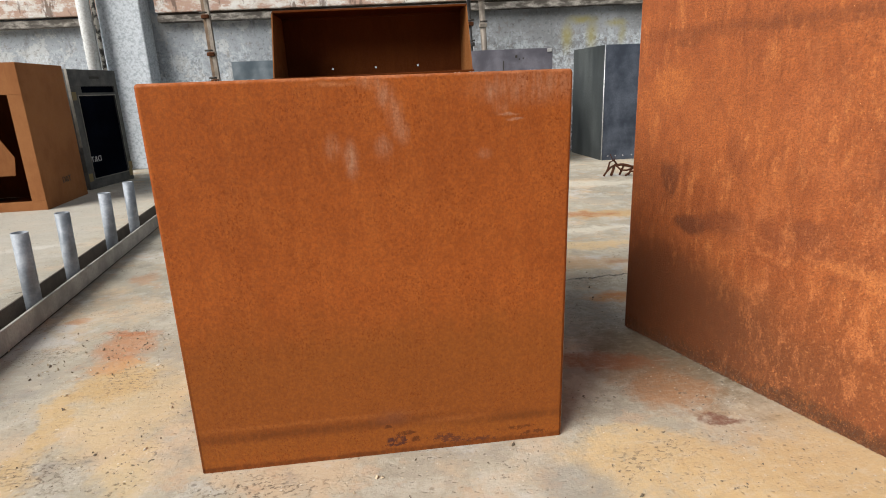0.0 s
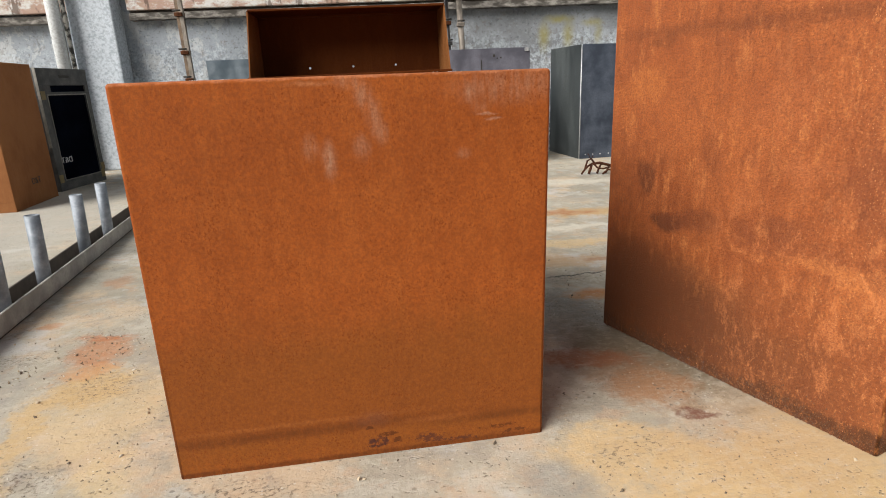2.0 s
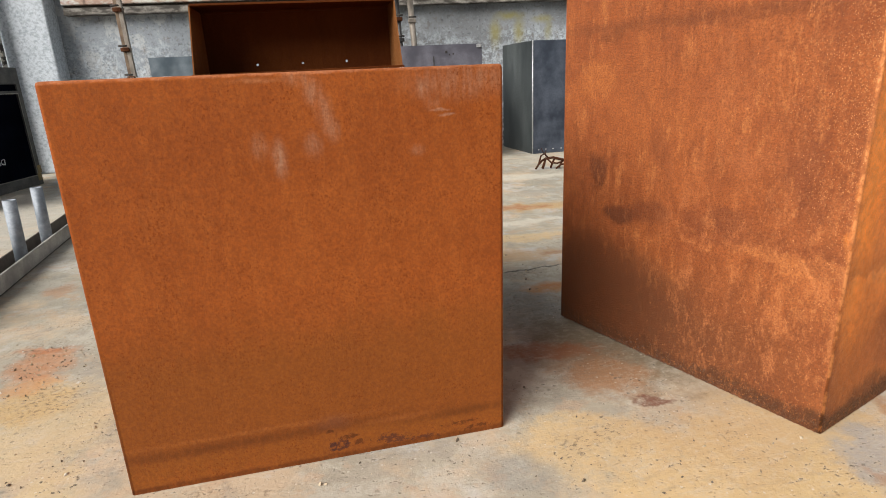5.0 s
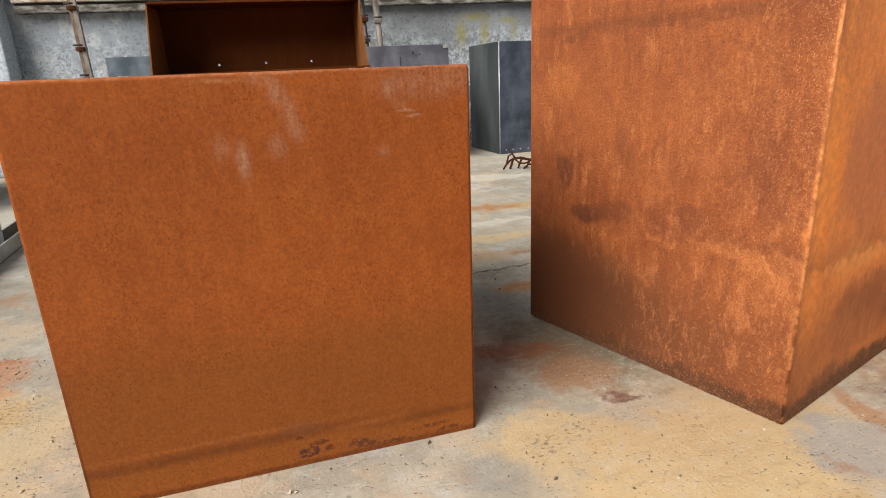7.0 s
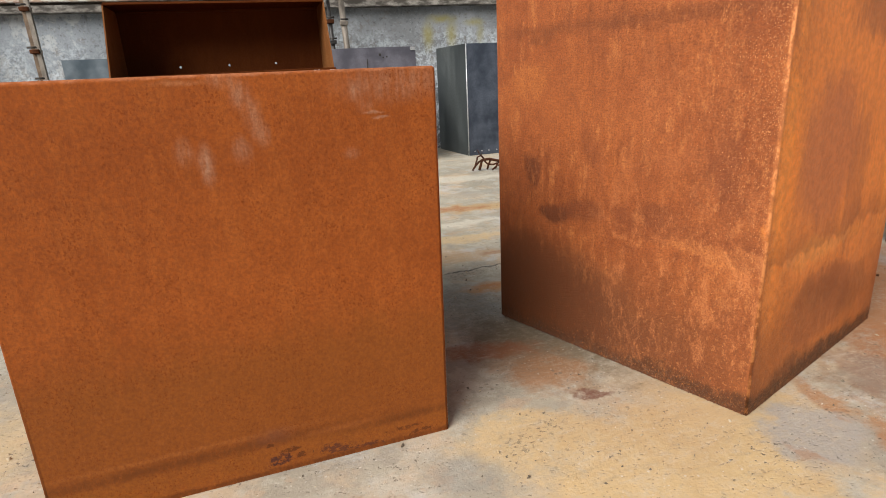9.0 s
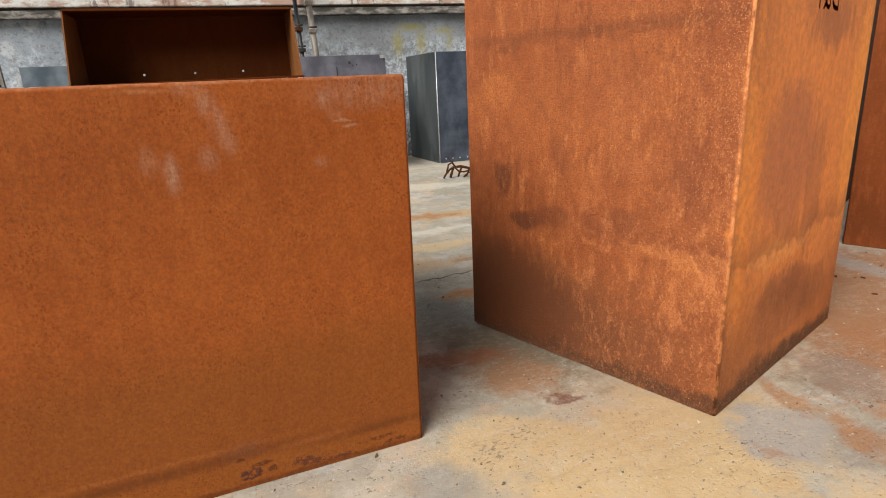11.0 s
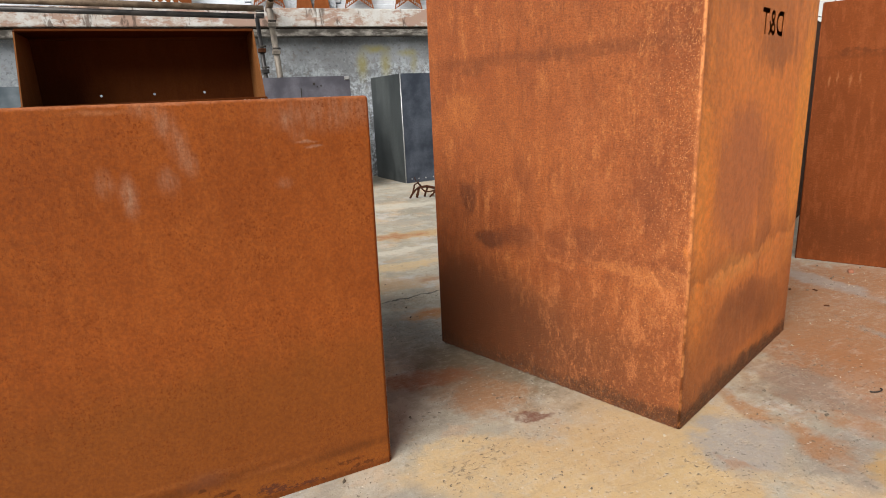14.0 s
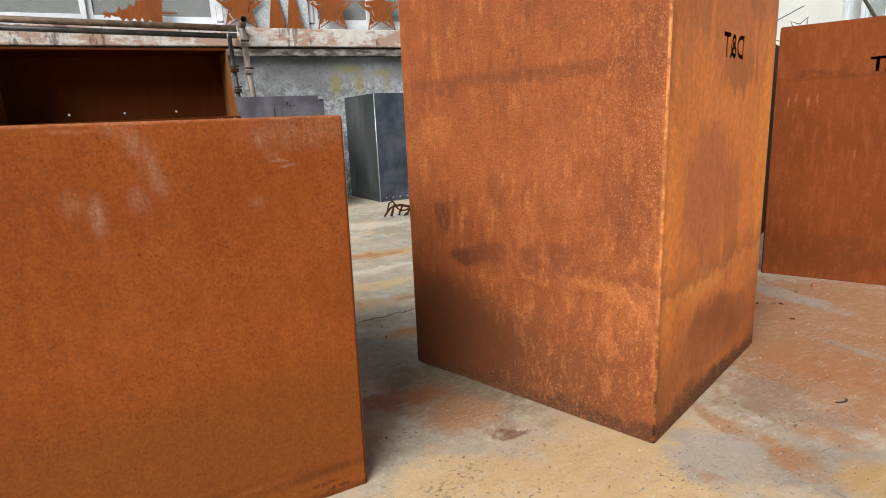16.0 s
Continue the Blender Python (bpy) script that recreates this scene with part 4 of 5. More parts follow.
def round_rect(x0, x1, y0, y1, r, seg=5):
    pts = []
    for cx, cy, a0 in ((x1 - r, y1 - r, 0), (x0 + r, y1 - r, 90), (x0 + r, y0 + r, 180), (x1 - r, y0 + r, 270)):
        for k in range(seg + 1):
            a = radians(a0 + 90 * k / seg)
            pts.append((cx + r * math.cos(a), cy + r * math.sin(a)))
    return pts


def folded_shell(w, d, h, r, wall):
    """An open-topped box of bent sheet: outside, inside, rim and floor."""
    bm = bmesh.new()
    out, ins = round_rect(0, w, 0, d, r), round_rect(wall, w - wall, wall, d - wall, max(r - wall, 0.001))
    n = len(out)
    ob_, ot = [bm.verts.new((x, y, 0)) for x, y in out], [bm.verts.new((x, y, h)) for x, y in out]
    ib, it = [bm.verts.new((x, y, wall)) for x, y in ins], [bm.verts.new((x, y, h)) for x, y in ins]
    for i in range(n):
        j = (i + 1) % n
        bend = (i % 6) != 5
        bm.faces.new((ob_[i], ob_[j], ot[j], ot[i])).smooth = bend
        bm.faces.new((ib[j], ib[i], it[i], it[j])).smooth = bend
        bm.faces.new((ot[i], ot[j], it[j], it[i]))
    bm.faces.new(ob_[::-1])
    bm.faces.new(ib)
    return bm


def letters(text, width, height, depth, mirrored, bold=0.026):
    """The text as a mesh in the xz plane, its lower left corner at the origin, depth each way along y."""
    cu = bpy.data.curves.new("lettering", "FONT")
    cu.body, cu.extrude, cu.resolution_u, cu.offset = text, 1.0, 4, bold
    tmp = new("lettering", cu)
    me = bpy.data.meshes.new_from_object(tmp.evaluated_get(bpy.context.evaluated_depsgraph_get()))
    bpy.data.objects.remove(tmp)
    bm = bmesh.new()
    bm.from_mesh(me)
    xs, ys = [v.co.x for v in bm.verts], [v.co.y for v in bm.verts]
    x0, x1, y0, y1 = min(xs), max(xs), min(ys), max(ys)
    for v in bm.verts:
        u, w = (v.co.x - x0) / (x1 - x0), (v.co.y - y0) / (y1 - y0)
        v.co = ((1 - u if mirrored else u) * width, (1 if v.co.z < 0 else -1) * depth, w * height)
    bmesh.ops.remove_doubles(bm, verts=bm.verts, dist=1e-6)
    bmesh.ops.recalc_face_normals(bm, faces=bm.faces)
    return bm


def cut(ob, cutter_bm, self_cross=False):
    """Cut the shape out of ob's mesh."""
    cutter = ob_from("cutter", cutter_bm, mat_darkbar, ob.matrix_world.copy())
    bpy.context.view_layer.update()
    mod = ob.modifiers.new("cut", "BOOLEAN")
    mod.operation, mod.object, mod.solver = "DIFFERENCE", cutter, "EXACT"
    mod.use_self = self_cross
    bpy.context.view_layer.update()
    me = bpy.data.meshes.new_from_object(ob.evaluated_get(bpy.context.evaluated_depsgraph_get()))
    ob.modifiers.remove(mod)
    bpy.data.objects.remove(cutter)
    if len(me.polygons) > 6:
        ob.data = me


def moved(bm, x, y, z):
    bmesh.ops.translate(bm, vec=(x, y, z), verts=bm.verts)
    return bm


# ---- ground and walls ----
bm = bmesh.new()
bmesh.ops.create_grid(bm, x_segments=40, y_segments=40, size=60)
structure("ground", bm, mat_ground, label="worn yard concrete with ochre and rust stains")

WALL = pose(-1.886, 5.177, 0, 0, 0, -7.5)
SILL, HEAD, TOP = 1.60, 2.75, 3.4
openings = ((-3.3, -0.75), (1.05, 3.23), (3.99, 6.2))
wall_north = structure("wall_north", box(-6, 8.2, 0, 0.28, 0, SILL), mat_render, WALL, "grey cement-rendered building wall with damp stains")
edges = [-6.0] + [x for pair in openings for x in pair] + [8.2]
for a, b in zip(edges[::2], edges[1::2]):
    structure("wall_pier", box(a, b, 0, 0.28, SILL, HEAD), mat_pier, WALL, "pale rendered pier between windows")
structure("wall_head", box(-6, 8.2, 0, 0.28, HEAD, TOP), mat_pier, WALL, "pale rendered wall above windows")
structure("ledge", box(0.345, 8.2, -0.12, -0.001, 1.432, 1.592, 0.008), mat_paint, WALL, "projecting concrete sill with peeling paint")
structure("ledge_strip", box(0.345, 8.2, -0.10, -0.001, 1.35, 1.412, 0.006), mat_strip, WALL, "stained concrete strip under the sill")
# strip painted dark as the sill's shadow gap
structure("ledge_shadow_gap", box(0.345, 8.2, -0.075, -0.001, 1.413, 1.431), mat_shadow_gap, WALL, "dark strip for the shadow gap under the sill")
structure("ledge", box(-6, -0.16, -0.12, -0.001, 1.432, 1.592, 0.008), mat_paint, WALL, "projecting concrete sill with peeling paint")
structure("ledge_strip", box(-6, -0.16, -0.10, -0.001, 1.345, 1.412, 0.006), mat_strip, WALL, "stained concrete strip under the sill")
structure("pilaster", box(-0.155, 0.245, -0.20, -0.001, 0, TOP, 0.012), mat_pier, WALL, "pale rough-rendered wall pier")
# added rooms that give the glass something dark behind it
bm = box(-6, 8.2, 2.4, 2.5, 0, TOP)
structure("wall_room", bm, mat_room, WALL, "added room wall, coloured dim behind the windows")
structure("floor_room", box(-6, 8.2, 0.285, 2.395, 0.004, 0.02), mat_room, WALL, "added room floor, coloured dim behind the windows")
structure("ceiling", box(-6, 8.2, 0.285, 2.395, HEAD + 0.2, HEAD + 0.3), mat_room, WALL, "added room ceiling, coloured dim behind the windows")


def window(name, x0, x1, bars):
    ob = thing(name, WALL @ Matrix.Translation((x0, 0, SILL)), "white framed sliding window above the sill", "window", kind="structure")
    w, h, f = x1 - x0, HEAD - SILL, 0.055
    for a, b, c, d in ((0, w, 0.0, f), (0, w, h - f, h), (0, f, f, h - f), (w - f, w, f, h - f)):
        part("window_frame", box(a + 0.002, b - 0.002, 0.03, 0.11, c + 0.012, d, 0.006), mat_upvc, ob)
    cuts = [f, *bars, w - f]
    for n, (a, b) in enumerate(zip(cuts, cuts[1:])):
        y = 0.045 + 0.03 * (n % 2)
        s = part("sash", box(a, a + 0.045, y, y + 0.028, f, h - f, 0.004), mat_upvc, ob)
        part("sash_rail", box(b - 0.045, b, y, y + 0.028, f, h - f, 0.004), mat_upvc, ob)
        part("sash_rail", box(a + 0.045, b - 0.045, y, y + 0.028, f + 0.001, f + 0.05, 0.004), mat_upvc, ob)
        pane = part("pane", box(a + 0.045, b - 0.045, y + 0.011, y + 0.016, f + 0.05, h - f), mat_glass, ob)
        pane.visible_shadow = False
    return ob


window("window_1", -3.3, -0.75, [1.25])
window("window_2", 1.05, 3.23, [1.10])
window("window_3", 3.99, 6.2, [0.62, 1.35])

# pale end building beyond the planters
EAST = pose(6.3, 4.6, 0, 0, 0, -99)
structure("wall_east", box(0, 9, 0, 0.25, 0, 1.28), mat_white_wall, EAST, "pale painted end wall")
structure("wall_east", box(0, 2.74, 0, 0.25, 1.28, 3.4), mat_white_wall, EAST, "pale painted end wall")
structure("wall_east", box(3.92, 9, 0, 0.25, 1.28, 3.4), mat_white_wall, EAST, "pale painted end wall")
structure("wall_east", box(2.74, 3.92, 0, 0.25, 2.6, 3.4), mat_white_wall, EAST, "pale painted end wall")
structure("wall_east", box(2.5, 4.6, 1.2, 1.25, 0.5, 3.4), mat_room, EAST, "added wall, coloured dim behind the end window")
wob = thing("window_4", EAST @ Matrix.Translation((2.74, 0, 1.28)), "white framed window in the end wall", "window", kind="structure")
for a, b, c, d in ((0, 1.18, 0, 0.05), (0, 1.18, 1.27, 1.32), (0, 0.008, 0.05, 1.27), (0.128, 0.148, 0.05, 1.27), (0.325, 0.365, 0.05, 1.27), (0.74, 0.77, 0.05, 1.27), (1.15, 1.18, 0.05, 1.27)):
    part("window_frame", box(a, b, 0.04, 0.12, c, d, 0.006), mat_upvc, wob)
for a, b in ((0.008, 0.128), (0.148, 0.325), (0.365, 0.74), (0.77, 1.15)):
    pane = part("pane", box(a, b, 0.07, 0.076, 0.05, 1.27), mat_glass, wob)
    pane.visible_shadow = False


# ---- corten planters ----
cube = thing("cube_planter", pose(0, 0, 0), "rust-orange weathering steel cube standing on stained concrete", "planter", "corten planters")
bm = bmesh.new()
add_box(bm, 0, 0.695, 0, 0.70, 0, 0.703)
for v in bm.verts:
    if v.co.z > 0.5:
        v.co.y -= 0.001
        v.co.x += 0.006 if v.co.x > 0.5 else 0.0
    if v.co.y < 0.1:
        v.co.y -= 0.004
sharp = [e for e in bm.edges if not (abs(e.verts[0].co.z) < 1e-6 and abs(e.verts[1].co.z) < 1e-6)]
bmesh.ops.bevel(bm, geom=sharp, offset=0.006, segments=5, affect="EDGES", profile=0.5)
for f in bm.faces:
    f.smooth = f.calc_area() < 0.05
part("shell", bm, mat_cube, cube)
part("weld_seam", add_tube(bmesh.new(), (0.6935, 0.0025, 0.002), (0.6995, 0.0010, 0.69), 0.0022, 8), mat_bare_edge, cube, "thin pale weld line")
bm = bmesh.new()
random.seed(4)
for x, n in ((0.13, 18), (0.165, 8), (0.535, 12), (0.63, 3)):
    for _ in range(n):
        px, py, r = x + random.gauss(0, 0.012), random.uniform(0.007, 0.020), random.uniform(0.0005, 0.0012)
        bmesh.ops.create_icosphere(bm, subdivisions=1, radius=r, matrix=Matrix.Translation((px, py, 0.7030 + r * 0.35)) @ Matrix.Diagonal((1.5, 1, 0.5, 1)))
grit = ob_from("metal_filings", bm, mat_letter_white)
tagged(grit, "pale filings lying along the cube's top edge", "debris", kind="stuff")

tall = thing("tall_planter", pose(1.259, -0.2095, 0, 0, 0, 18.08), "tall streaked rusty steel planter with cut-out letters", "planter", "corten planters")
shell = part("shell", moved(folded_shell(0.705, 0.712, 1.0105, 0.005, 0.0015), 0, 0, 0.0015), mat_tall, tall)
# dark strip added to draw the contact shade under the shell
part("base_shade_strip", box(0.007, 0.698, 0.004, 0.706, 0, 0.0014), mat_umber_shaded, tall, "added dark strip for the contact shade at the base")
for v in shell.data.vertices:
    if v.co.z < 0.0025:
        v.co.z += 0.0045 * max(0.0, v.co.y - 0.1)
cut(shell, add_tube(moved(letters("D&T", 0.142, 0.053, 0.02, True), 0.288, 0, 0.796), (0.649, -0.02, 0.927), (0.649, 0.02, 0.927), 0.0045, 12))
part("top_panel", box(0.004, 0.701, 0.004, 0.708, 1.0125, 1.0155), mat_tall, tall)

def add_flake(bm, p, size):
    """A small eight-sided grain."""
    x, y, z = p
    a, b, c = size
    v = [bm.verts.new(q) for q in ((x + a, y, z), (x - a, y, z), (x, y + b, z), (x, y - b, z), (x, y, z + c), (x, y, z - c))]
    for i, j, k in ((0, 2, 4), (2, 1, 4), (1, 3, 4), (3, 0, 4), (2, 0, 5), (1, 2, 5), (3, 1, 5), (0, 3, 5)):
        bm.faces.new((v[i], v[j], v[k]))


bm, pale_bm = bmesh.new(), bmesh.new()
random.seed(21)
for _ in range(2000):
    z, along, r = random.expovariate(70), random.uniform(0.008, 0.70), random.uniform(0.0008, 0.0021)
    side_face = random.random() < 0.62
    p = (0.0002, along, z + 0.001) if side_face else (along, 0.0002, z + 0.001)
    add_flake(bm, p, (0.6 * r, r, 1.3 * r) if side_face else (r, 0.6 * r, 1.3 * r))
for _ in range(2600):
    along, z, r = 0.004 + random.expovariate(26), random.gauss(0.70, 0.24), random.uniform(0.0005, 0.0013)
    if along < 0.30 and 0.02 < z < 1.0:
        add_flake(pale_bm, (0.0002, along, z), (0.6 * r, r, r * random.uniform(0.8, 1.7)))
for _ in range(900):
    z, along, r = 0.002 + random.expovariate(22), random.uniform(0.006, 0.66), random.uniform(0.0004, 0.0011)
    if z < 0.25:
        side_face = random.random() < 0.6
        p = (0.0003, along, z) if side_face else (along, 0.0003, z)
        add_flake(pale_bm, p, (r, r, r))
tagged(part("rust_crust", bm, mat_crust, tall, "rough dark rust scale along the base"), kind="stuff")
tagged(part("flaking_rust", pale_bm, mat_flake, tall, "pale rust flakes along the corner"), kind="stuff")

rear = thing("tall_planter", pose(2.672, 0.456, 0, 0, 0, -65.2), "tall brown rusty steel planter with cut-out letters", "planter", "corten planters")
shell = part("shell", moved(folded_shell(0.705, 0.712, 0.9845, 0.005, 0.0015), 0, 0, 0.0015), mat_rear, rear)
# same added strip of contact shade under the rear shell
part("base_shade_strip", box(0.002, 0.703, 0.002, 0.710, 0, 0.0014), mat_umber_shaded, rear, "added dark strip for the contact shade at the base")
cut(shell, moved(letters("D&T", 0.142, 0.053, 0.02, True), 0.296, 0, 0.798))
part("top_panel", box(0.004, 0.701, 0.004, 0.708, 0.9862, 0.9890), mat_rear, rear)

# shade in the narrow gap is put into this planter's dark colour
back_box = thing("tall_planter", pose(2.925, 0.698, 0, 0, 0, 24.8), "steel planter beside another, coloured dark brown for deep shade", "planter", "corten planters")
part("shell", folded_shell(0.705, 0.712, 1.005, 0.008, 0.004), mat_umber_shaded, back_box)
part("top_panel", box(0.004, 0.701, 0.004, 0.708, 1.0055, 1.0085), mat_umber_shaded, back_box)

# trough lying on its side on the cube, raked mouth forward
def add_hex(bm, low, high):
    """A solid between two four-cornered faces given in the same order."""
    a, b = [bm.verts.new(p) for p in low], [bm.verts.new(p) for p in high]
    bm.faces.new(a[::-1])
    bm.faces.new(b)
    for i in range(4):
        j = (i + 1) % 4
        bm.faces.new((a[i], a[j], b[j], b[i]))
    return bm


trough = thing("trough_planter", pose(0.1535, 0.370, 0.7040, 0, -0.5, -2.0), "dark rusty steel trough lying open-side forward on the cube", "planter", "corten planters")
TW, TH, TD, TT, RAKE = 0.442, 0.151, 0.192, 0.0026, 0.070
part("bottom_panel", box(0, TW, 0.004, TD, 0.0035, 0.0035 + TT), mat_trough_shaded, trough)
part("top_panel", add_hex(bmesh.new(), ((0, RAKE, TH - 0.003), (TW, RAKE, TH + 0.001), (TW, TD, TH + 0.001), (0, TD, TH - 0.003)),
                          ((0, RAKE, TH - 0.003 + TT), (TW, RAKE, TH + 0.001 + TT), (TW, TD, TH + 0.001 + TT), (0, TD, TH - 0.003 + TT))), mat_trough_shaded, trough)
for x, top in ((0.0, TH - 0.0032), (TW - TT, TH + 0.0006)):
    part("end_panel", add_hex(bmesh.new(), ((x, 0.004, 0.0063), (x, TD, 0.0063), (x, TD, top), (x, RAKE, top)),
                              ((x + TT, 0.004, 0.0063), (x + TT, TD, 0.0063), (x + TT, TD, top), (x + TT, RAKE, top))), mat_trough_lit, trough)
back = part("back_panel", box(TT, TW - TT, TD - TT, TD - 0.0002, 0.0063, TH - 0.0036), mat_trough_shaded, trough, "rusty panel with three drain holes")
holes = bmesh.new()
for x in (0.1146, 0.2216, 0.3284):
    add_tube(holes, (x, TD - 0.02, 0.0285), (x, TD + 0.02, 0.0285), 0.0027, 12)
bpy.context.view_layer.update()
cut(back, holes)
part("lip", box(-0.002, TW + 0.003, 0.0, 0.0038, 0.0030, 0.0080, 0.001), mat_trough_shaded, trough, "folded front lip")
part("lip", box(0.003, TW - 0.003, RAKE - 0.0036, RAKE - 0.0002, TH - 0.0022, TH + 0.0024, 0.001), mat_trough_shaded, trough, "folded upper lip")
part("seam", add_hex(bmesh.new(), ((TT, TD - 0.010, TH - 0.0062), (TW - TT, TD - 0.010, TH - 0.0042), (TW - TT, TD - 0.0030, TH - 0.0042), (TT, TD - 0.0030, TH - 0.0062)),
                       ((TT, TD - 0.010, TH - 0.0031), (TW - TT, TD - 0.010, TH + 0.0006), (TW - TT, TD + 0.0006, TH + 0.0006), (TT, TD + 0.0006, TH - 0.0031))), mat_trough_shaded, trough, "welded inner seam")
# added support, coloured dark as the shade below the lip
part("gap_shade_support", box(0.012, TW - 0.012, 0.012, TD - 0.004, 0.0, 0.0034), mat_umber_shaded, trough, "added dark support giving the shade under the trough")


# ---- dark steel boxes by the wall ----
def steel_box(m, w, d, h, label, front, side):
    ob = thing("steel_box", m, label, "steel box", "unrusted steel boxes")
    part("front_panel", box(0.001, w - 0.001, 0, 0.004, 0, h), front, ob)
    part("side_panel", box(0, 0.004, 0.0042, d - 0.0042, 0, h), side, ob)
    part("side_panel", box(w - 0.004, w, 0.0042, d - 0.0042, 0, h), side, ob)
    part("back_panel", box(0, w, d - 0.004, d, 0, h), front, ob)
    part("top_panel", box(0.0042, w - 0.0042, 0.0042, d - 0.0042, h - 0.008, h - 0.004), side, ob)
    return ob


corner_box = steel_box(pose(2.345, 3.845, 0, 0, 0, 1.6), 0.70, 0.705, 0.962, "blue-black unrusted steel box with pale welded corner", mat_mill, mat_mill_side)
part("weld_seam", add_tube(bmesh.new(), (0.001, 0.001, 0), (0.001, 0.001, 0.962), 0.005, 8), mat_bare_edge, corner_box, "bright bare weld along the corner")
for x in (0.06, 0.13, 0.20, 0.28, 0.36, 0.45, 0.55, 0.64):
    part("rivet", add_tube(bmesh.new(), (x, -0.003, 0.035), (x, 0.001, 0.035), 0.006, 10), mat_bare_edge, corner_box)
second_box = steel_box(WALL @ pose(3.20, -0.90, 0), 0.705, 0.32, 0.948, "stained dark steel box standing before the wall", mat_mill_plum, mat_mill_side)
part("tab", box(0.66, 0.70, -0.012, -0.001, 0.918, 0.944, 0.002), mat_bare_edge, second_box, "bent bare-metal corner tab")
for x, z, l in ((0.40, 0.90, 0.05), (0.46, 0.88, 0.03), (0.43, 0.875, 0.03)):
    part("drip_mark", box(x, x + l * 0.35, -0.0025, -0.0005, z - l * 0.4, z), mat_darkbar, second_box)
part("scratch", box(0.30, 0.307, -0.0025, -0.0005, 0.78, 0.86), mat_darkbar, second_box)
steel_box(WALL @ pose(1.272, -0.90, 0), 0.70, 0.32, 0.935, "steel box before the wall, coloured pale grey-blue for sky sheen", mat_mill_pale, mat_mill_side)

# ---- cabinets ----
cab = thing("firewood_cabinet", pose(-1.768, 2.971, 0, 0, 0, 2.0), "pale orange rusty steel cabinet with a large dark opening", "cabinet")
W, D, H = 0.92, 0.597, 0.918
for a, b, c, d in ((-W, 0, 0, 0.062), (-W, 0, 0.728, H), (-W, -W + 0.085, 0.0625, 0.7275), (-0.085, 0, 0.0625, 0.7275)):
    part("front_frame", box(a, b, 0, 0.006, c, d, 0.0015), mat_cabinet, cab)
side = part("side_panel", box(-0.006, 0, 0.0065, D, 0, H), mat_cabinet, cab)

bm = letters("D&T", 0.12, 0.040, 0.0015, False, -0.004)
bmesh.ops.transform(bm, matrix=pose(0.0005, 0.27, 0.135, 0, 0, 90), verts=bm.verts)
part("lettering", bm, mat_darkbar, cab, "dark cut letters low on the side")
part("side_panel", box(-W, -W + 0.006, 0.0065, D, 0, H), mat_cabinet, cab)
# shade inside the cabinet is put into the darkened brown
part("back_panel", box(-W + 0.0065, -0.0065, D - 0.006, D, 0.0065, H - 0.0065), mat_trough_shaded, cab)
part("top_panel", box(-W + 0.0065, -0.0065, 0.0065, D - 0.0065, H - 0.007, H - 0.001), mat_cabinet, cab)
part("bottom_panel", box(-W + 0.0065, -0.0065, 0.0065, D - 0.0065, 0.0, 0.006), mat_trough_shaded, cab)
bm = add_plate(bmesh.new(), ((-0.86, 0.20), (-0.25, 0.21), (-0.23, 0.33), (-0.30, 0.46), (-0.48, 0.56), (-0.86, 0.52)), 0.20, 0.206)
part("inner_plate", bm, mat_cabinet, cab, "angled inner plate with cut corners")

dark = thing("stove_cabinet", pose(-1.842, 3.742, 0, 0, 0, 79.8), "grey-black steel cabinet with a dark glossy door", "cabinet")
W, D, H = 0.585, 0.45, 0.905
part("body", box(0, W, 0.022, D, 0, H, 0.003), mat_frame_grey, dark)
for a, b, c, d in ((0, W, 0.0, 0.078), (0, W, 0.782, H), (0, W, 0.712, 0.732), (0, 0.074, 0.0782, 0.7118), (W - 0.054, W, 0.0782, 0.7118), (0, 0.125, 0.7322, 0.7818), (W - 0.045, W, 0.7322, 0.7818)):
    part("front_frame", box(a, b, 0, 0.0215, c, d, 0.002), mat_frame_grey, dark)
door = part("door", box(0.076, W - 0.056, 0.012, 0.020, 0.080, 0.710), mat_panel_dark, dark, "glossy blue-black door panel")
for a, b, c, d in ((0.070, W - 0.050, 0.0745, 0.0795), (0.070, W - 0.050, 0.7090, 0.7160), (0.070, 0.0755, 0.080, 0.7085), (W - 0.0555, W - 0.050, 0.080, 0.7085)):
    part("door_trim", box(a, b, -0.003, -0.0004, c, d), mat_trim, dark, "worn pale edge round the door")
part("vent_panel", box(0.127, W - 0.047, 0.012, 0.020, 0.734, 0.780), mat_panel_dark, dark, "narrow dark vent strip")
part("handle_slot", box(0.245, 0.365, -0.002, 0.001, 0.836, 0.856, 0.002), mat_darkbar, dark, "black slot in the header")
part("edge_strip", box(-0.003, 0.0, -0.002, 0.020, 0.33, H, 0.0008), mat_trim, dark, "bright worn corner edge")
bm = moved(letters("D&T", 0.125, 0.042, 0.001, True, -0.006), 0.088, 0.0105, 0.205)
part("lettering", bm, mat_letter_white, door, "small pale letters")
for x0, z0 in ((0.0, 0.06), (W - 0.06, 0.03), (0.0, 0.675), (W - 0.045, 0.09)):
    part("tape", box(x0 + 0.002, x0 + 0.050, -0.0035, -0.0032, z0 + 0.004, z0 + 0.065), mat_tape, dark, "scrap of yellowed tape")

# ---- tube rack on the floor ----
rack = thing("tube_rack", pose(-0.70, 0.608, 0, 0, 0, 4.28), "grey steel floor channel carrying upright galvanised tubes", "rack")
part("front_flange", box(-0.010, 0.0, -1.6, 2.9, 0.007, 0.070, 0.002), mat_channel, rack)
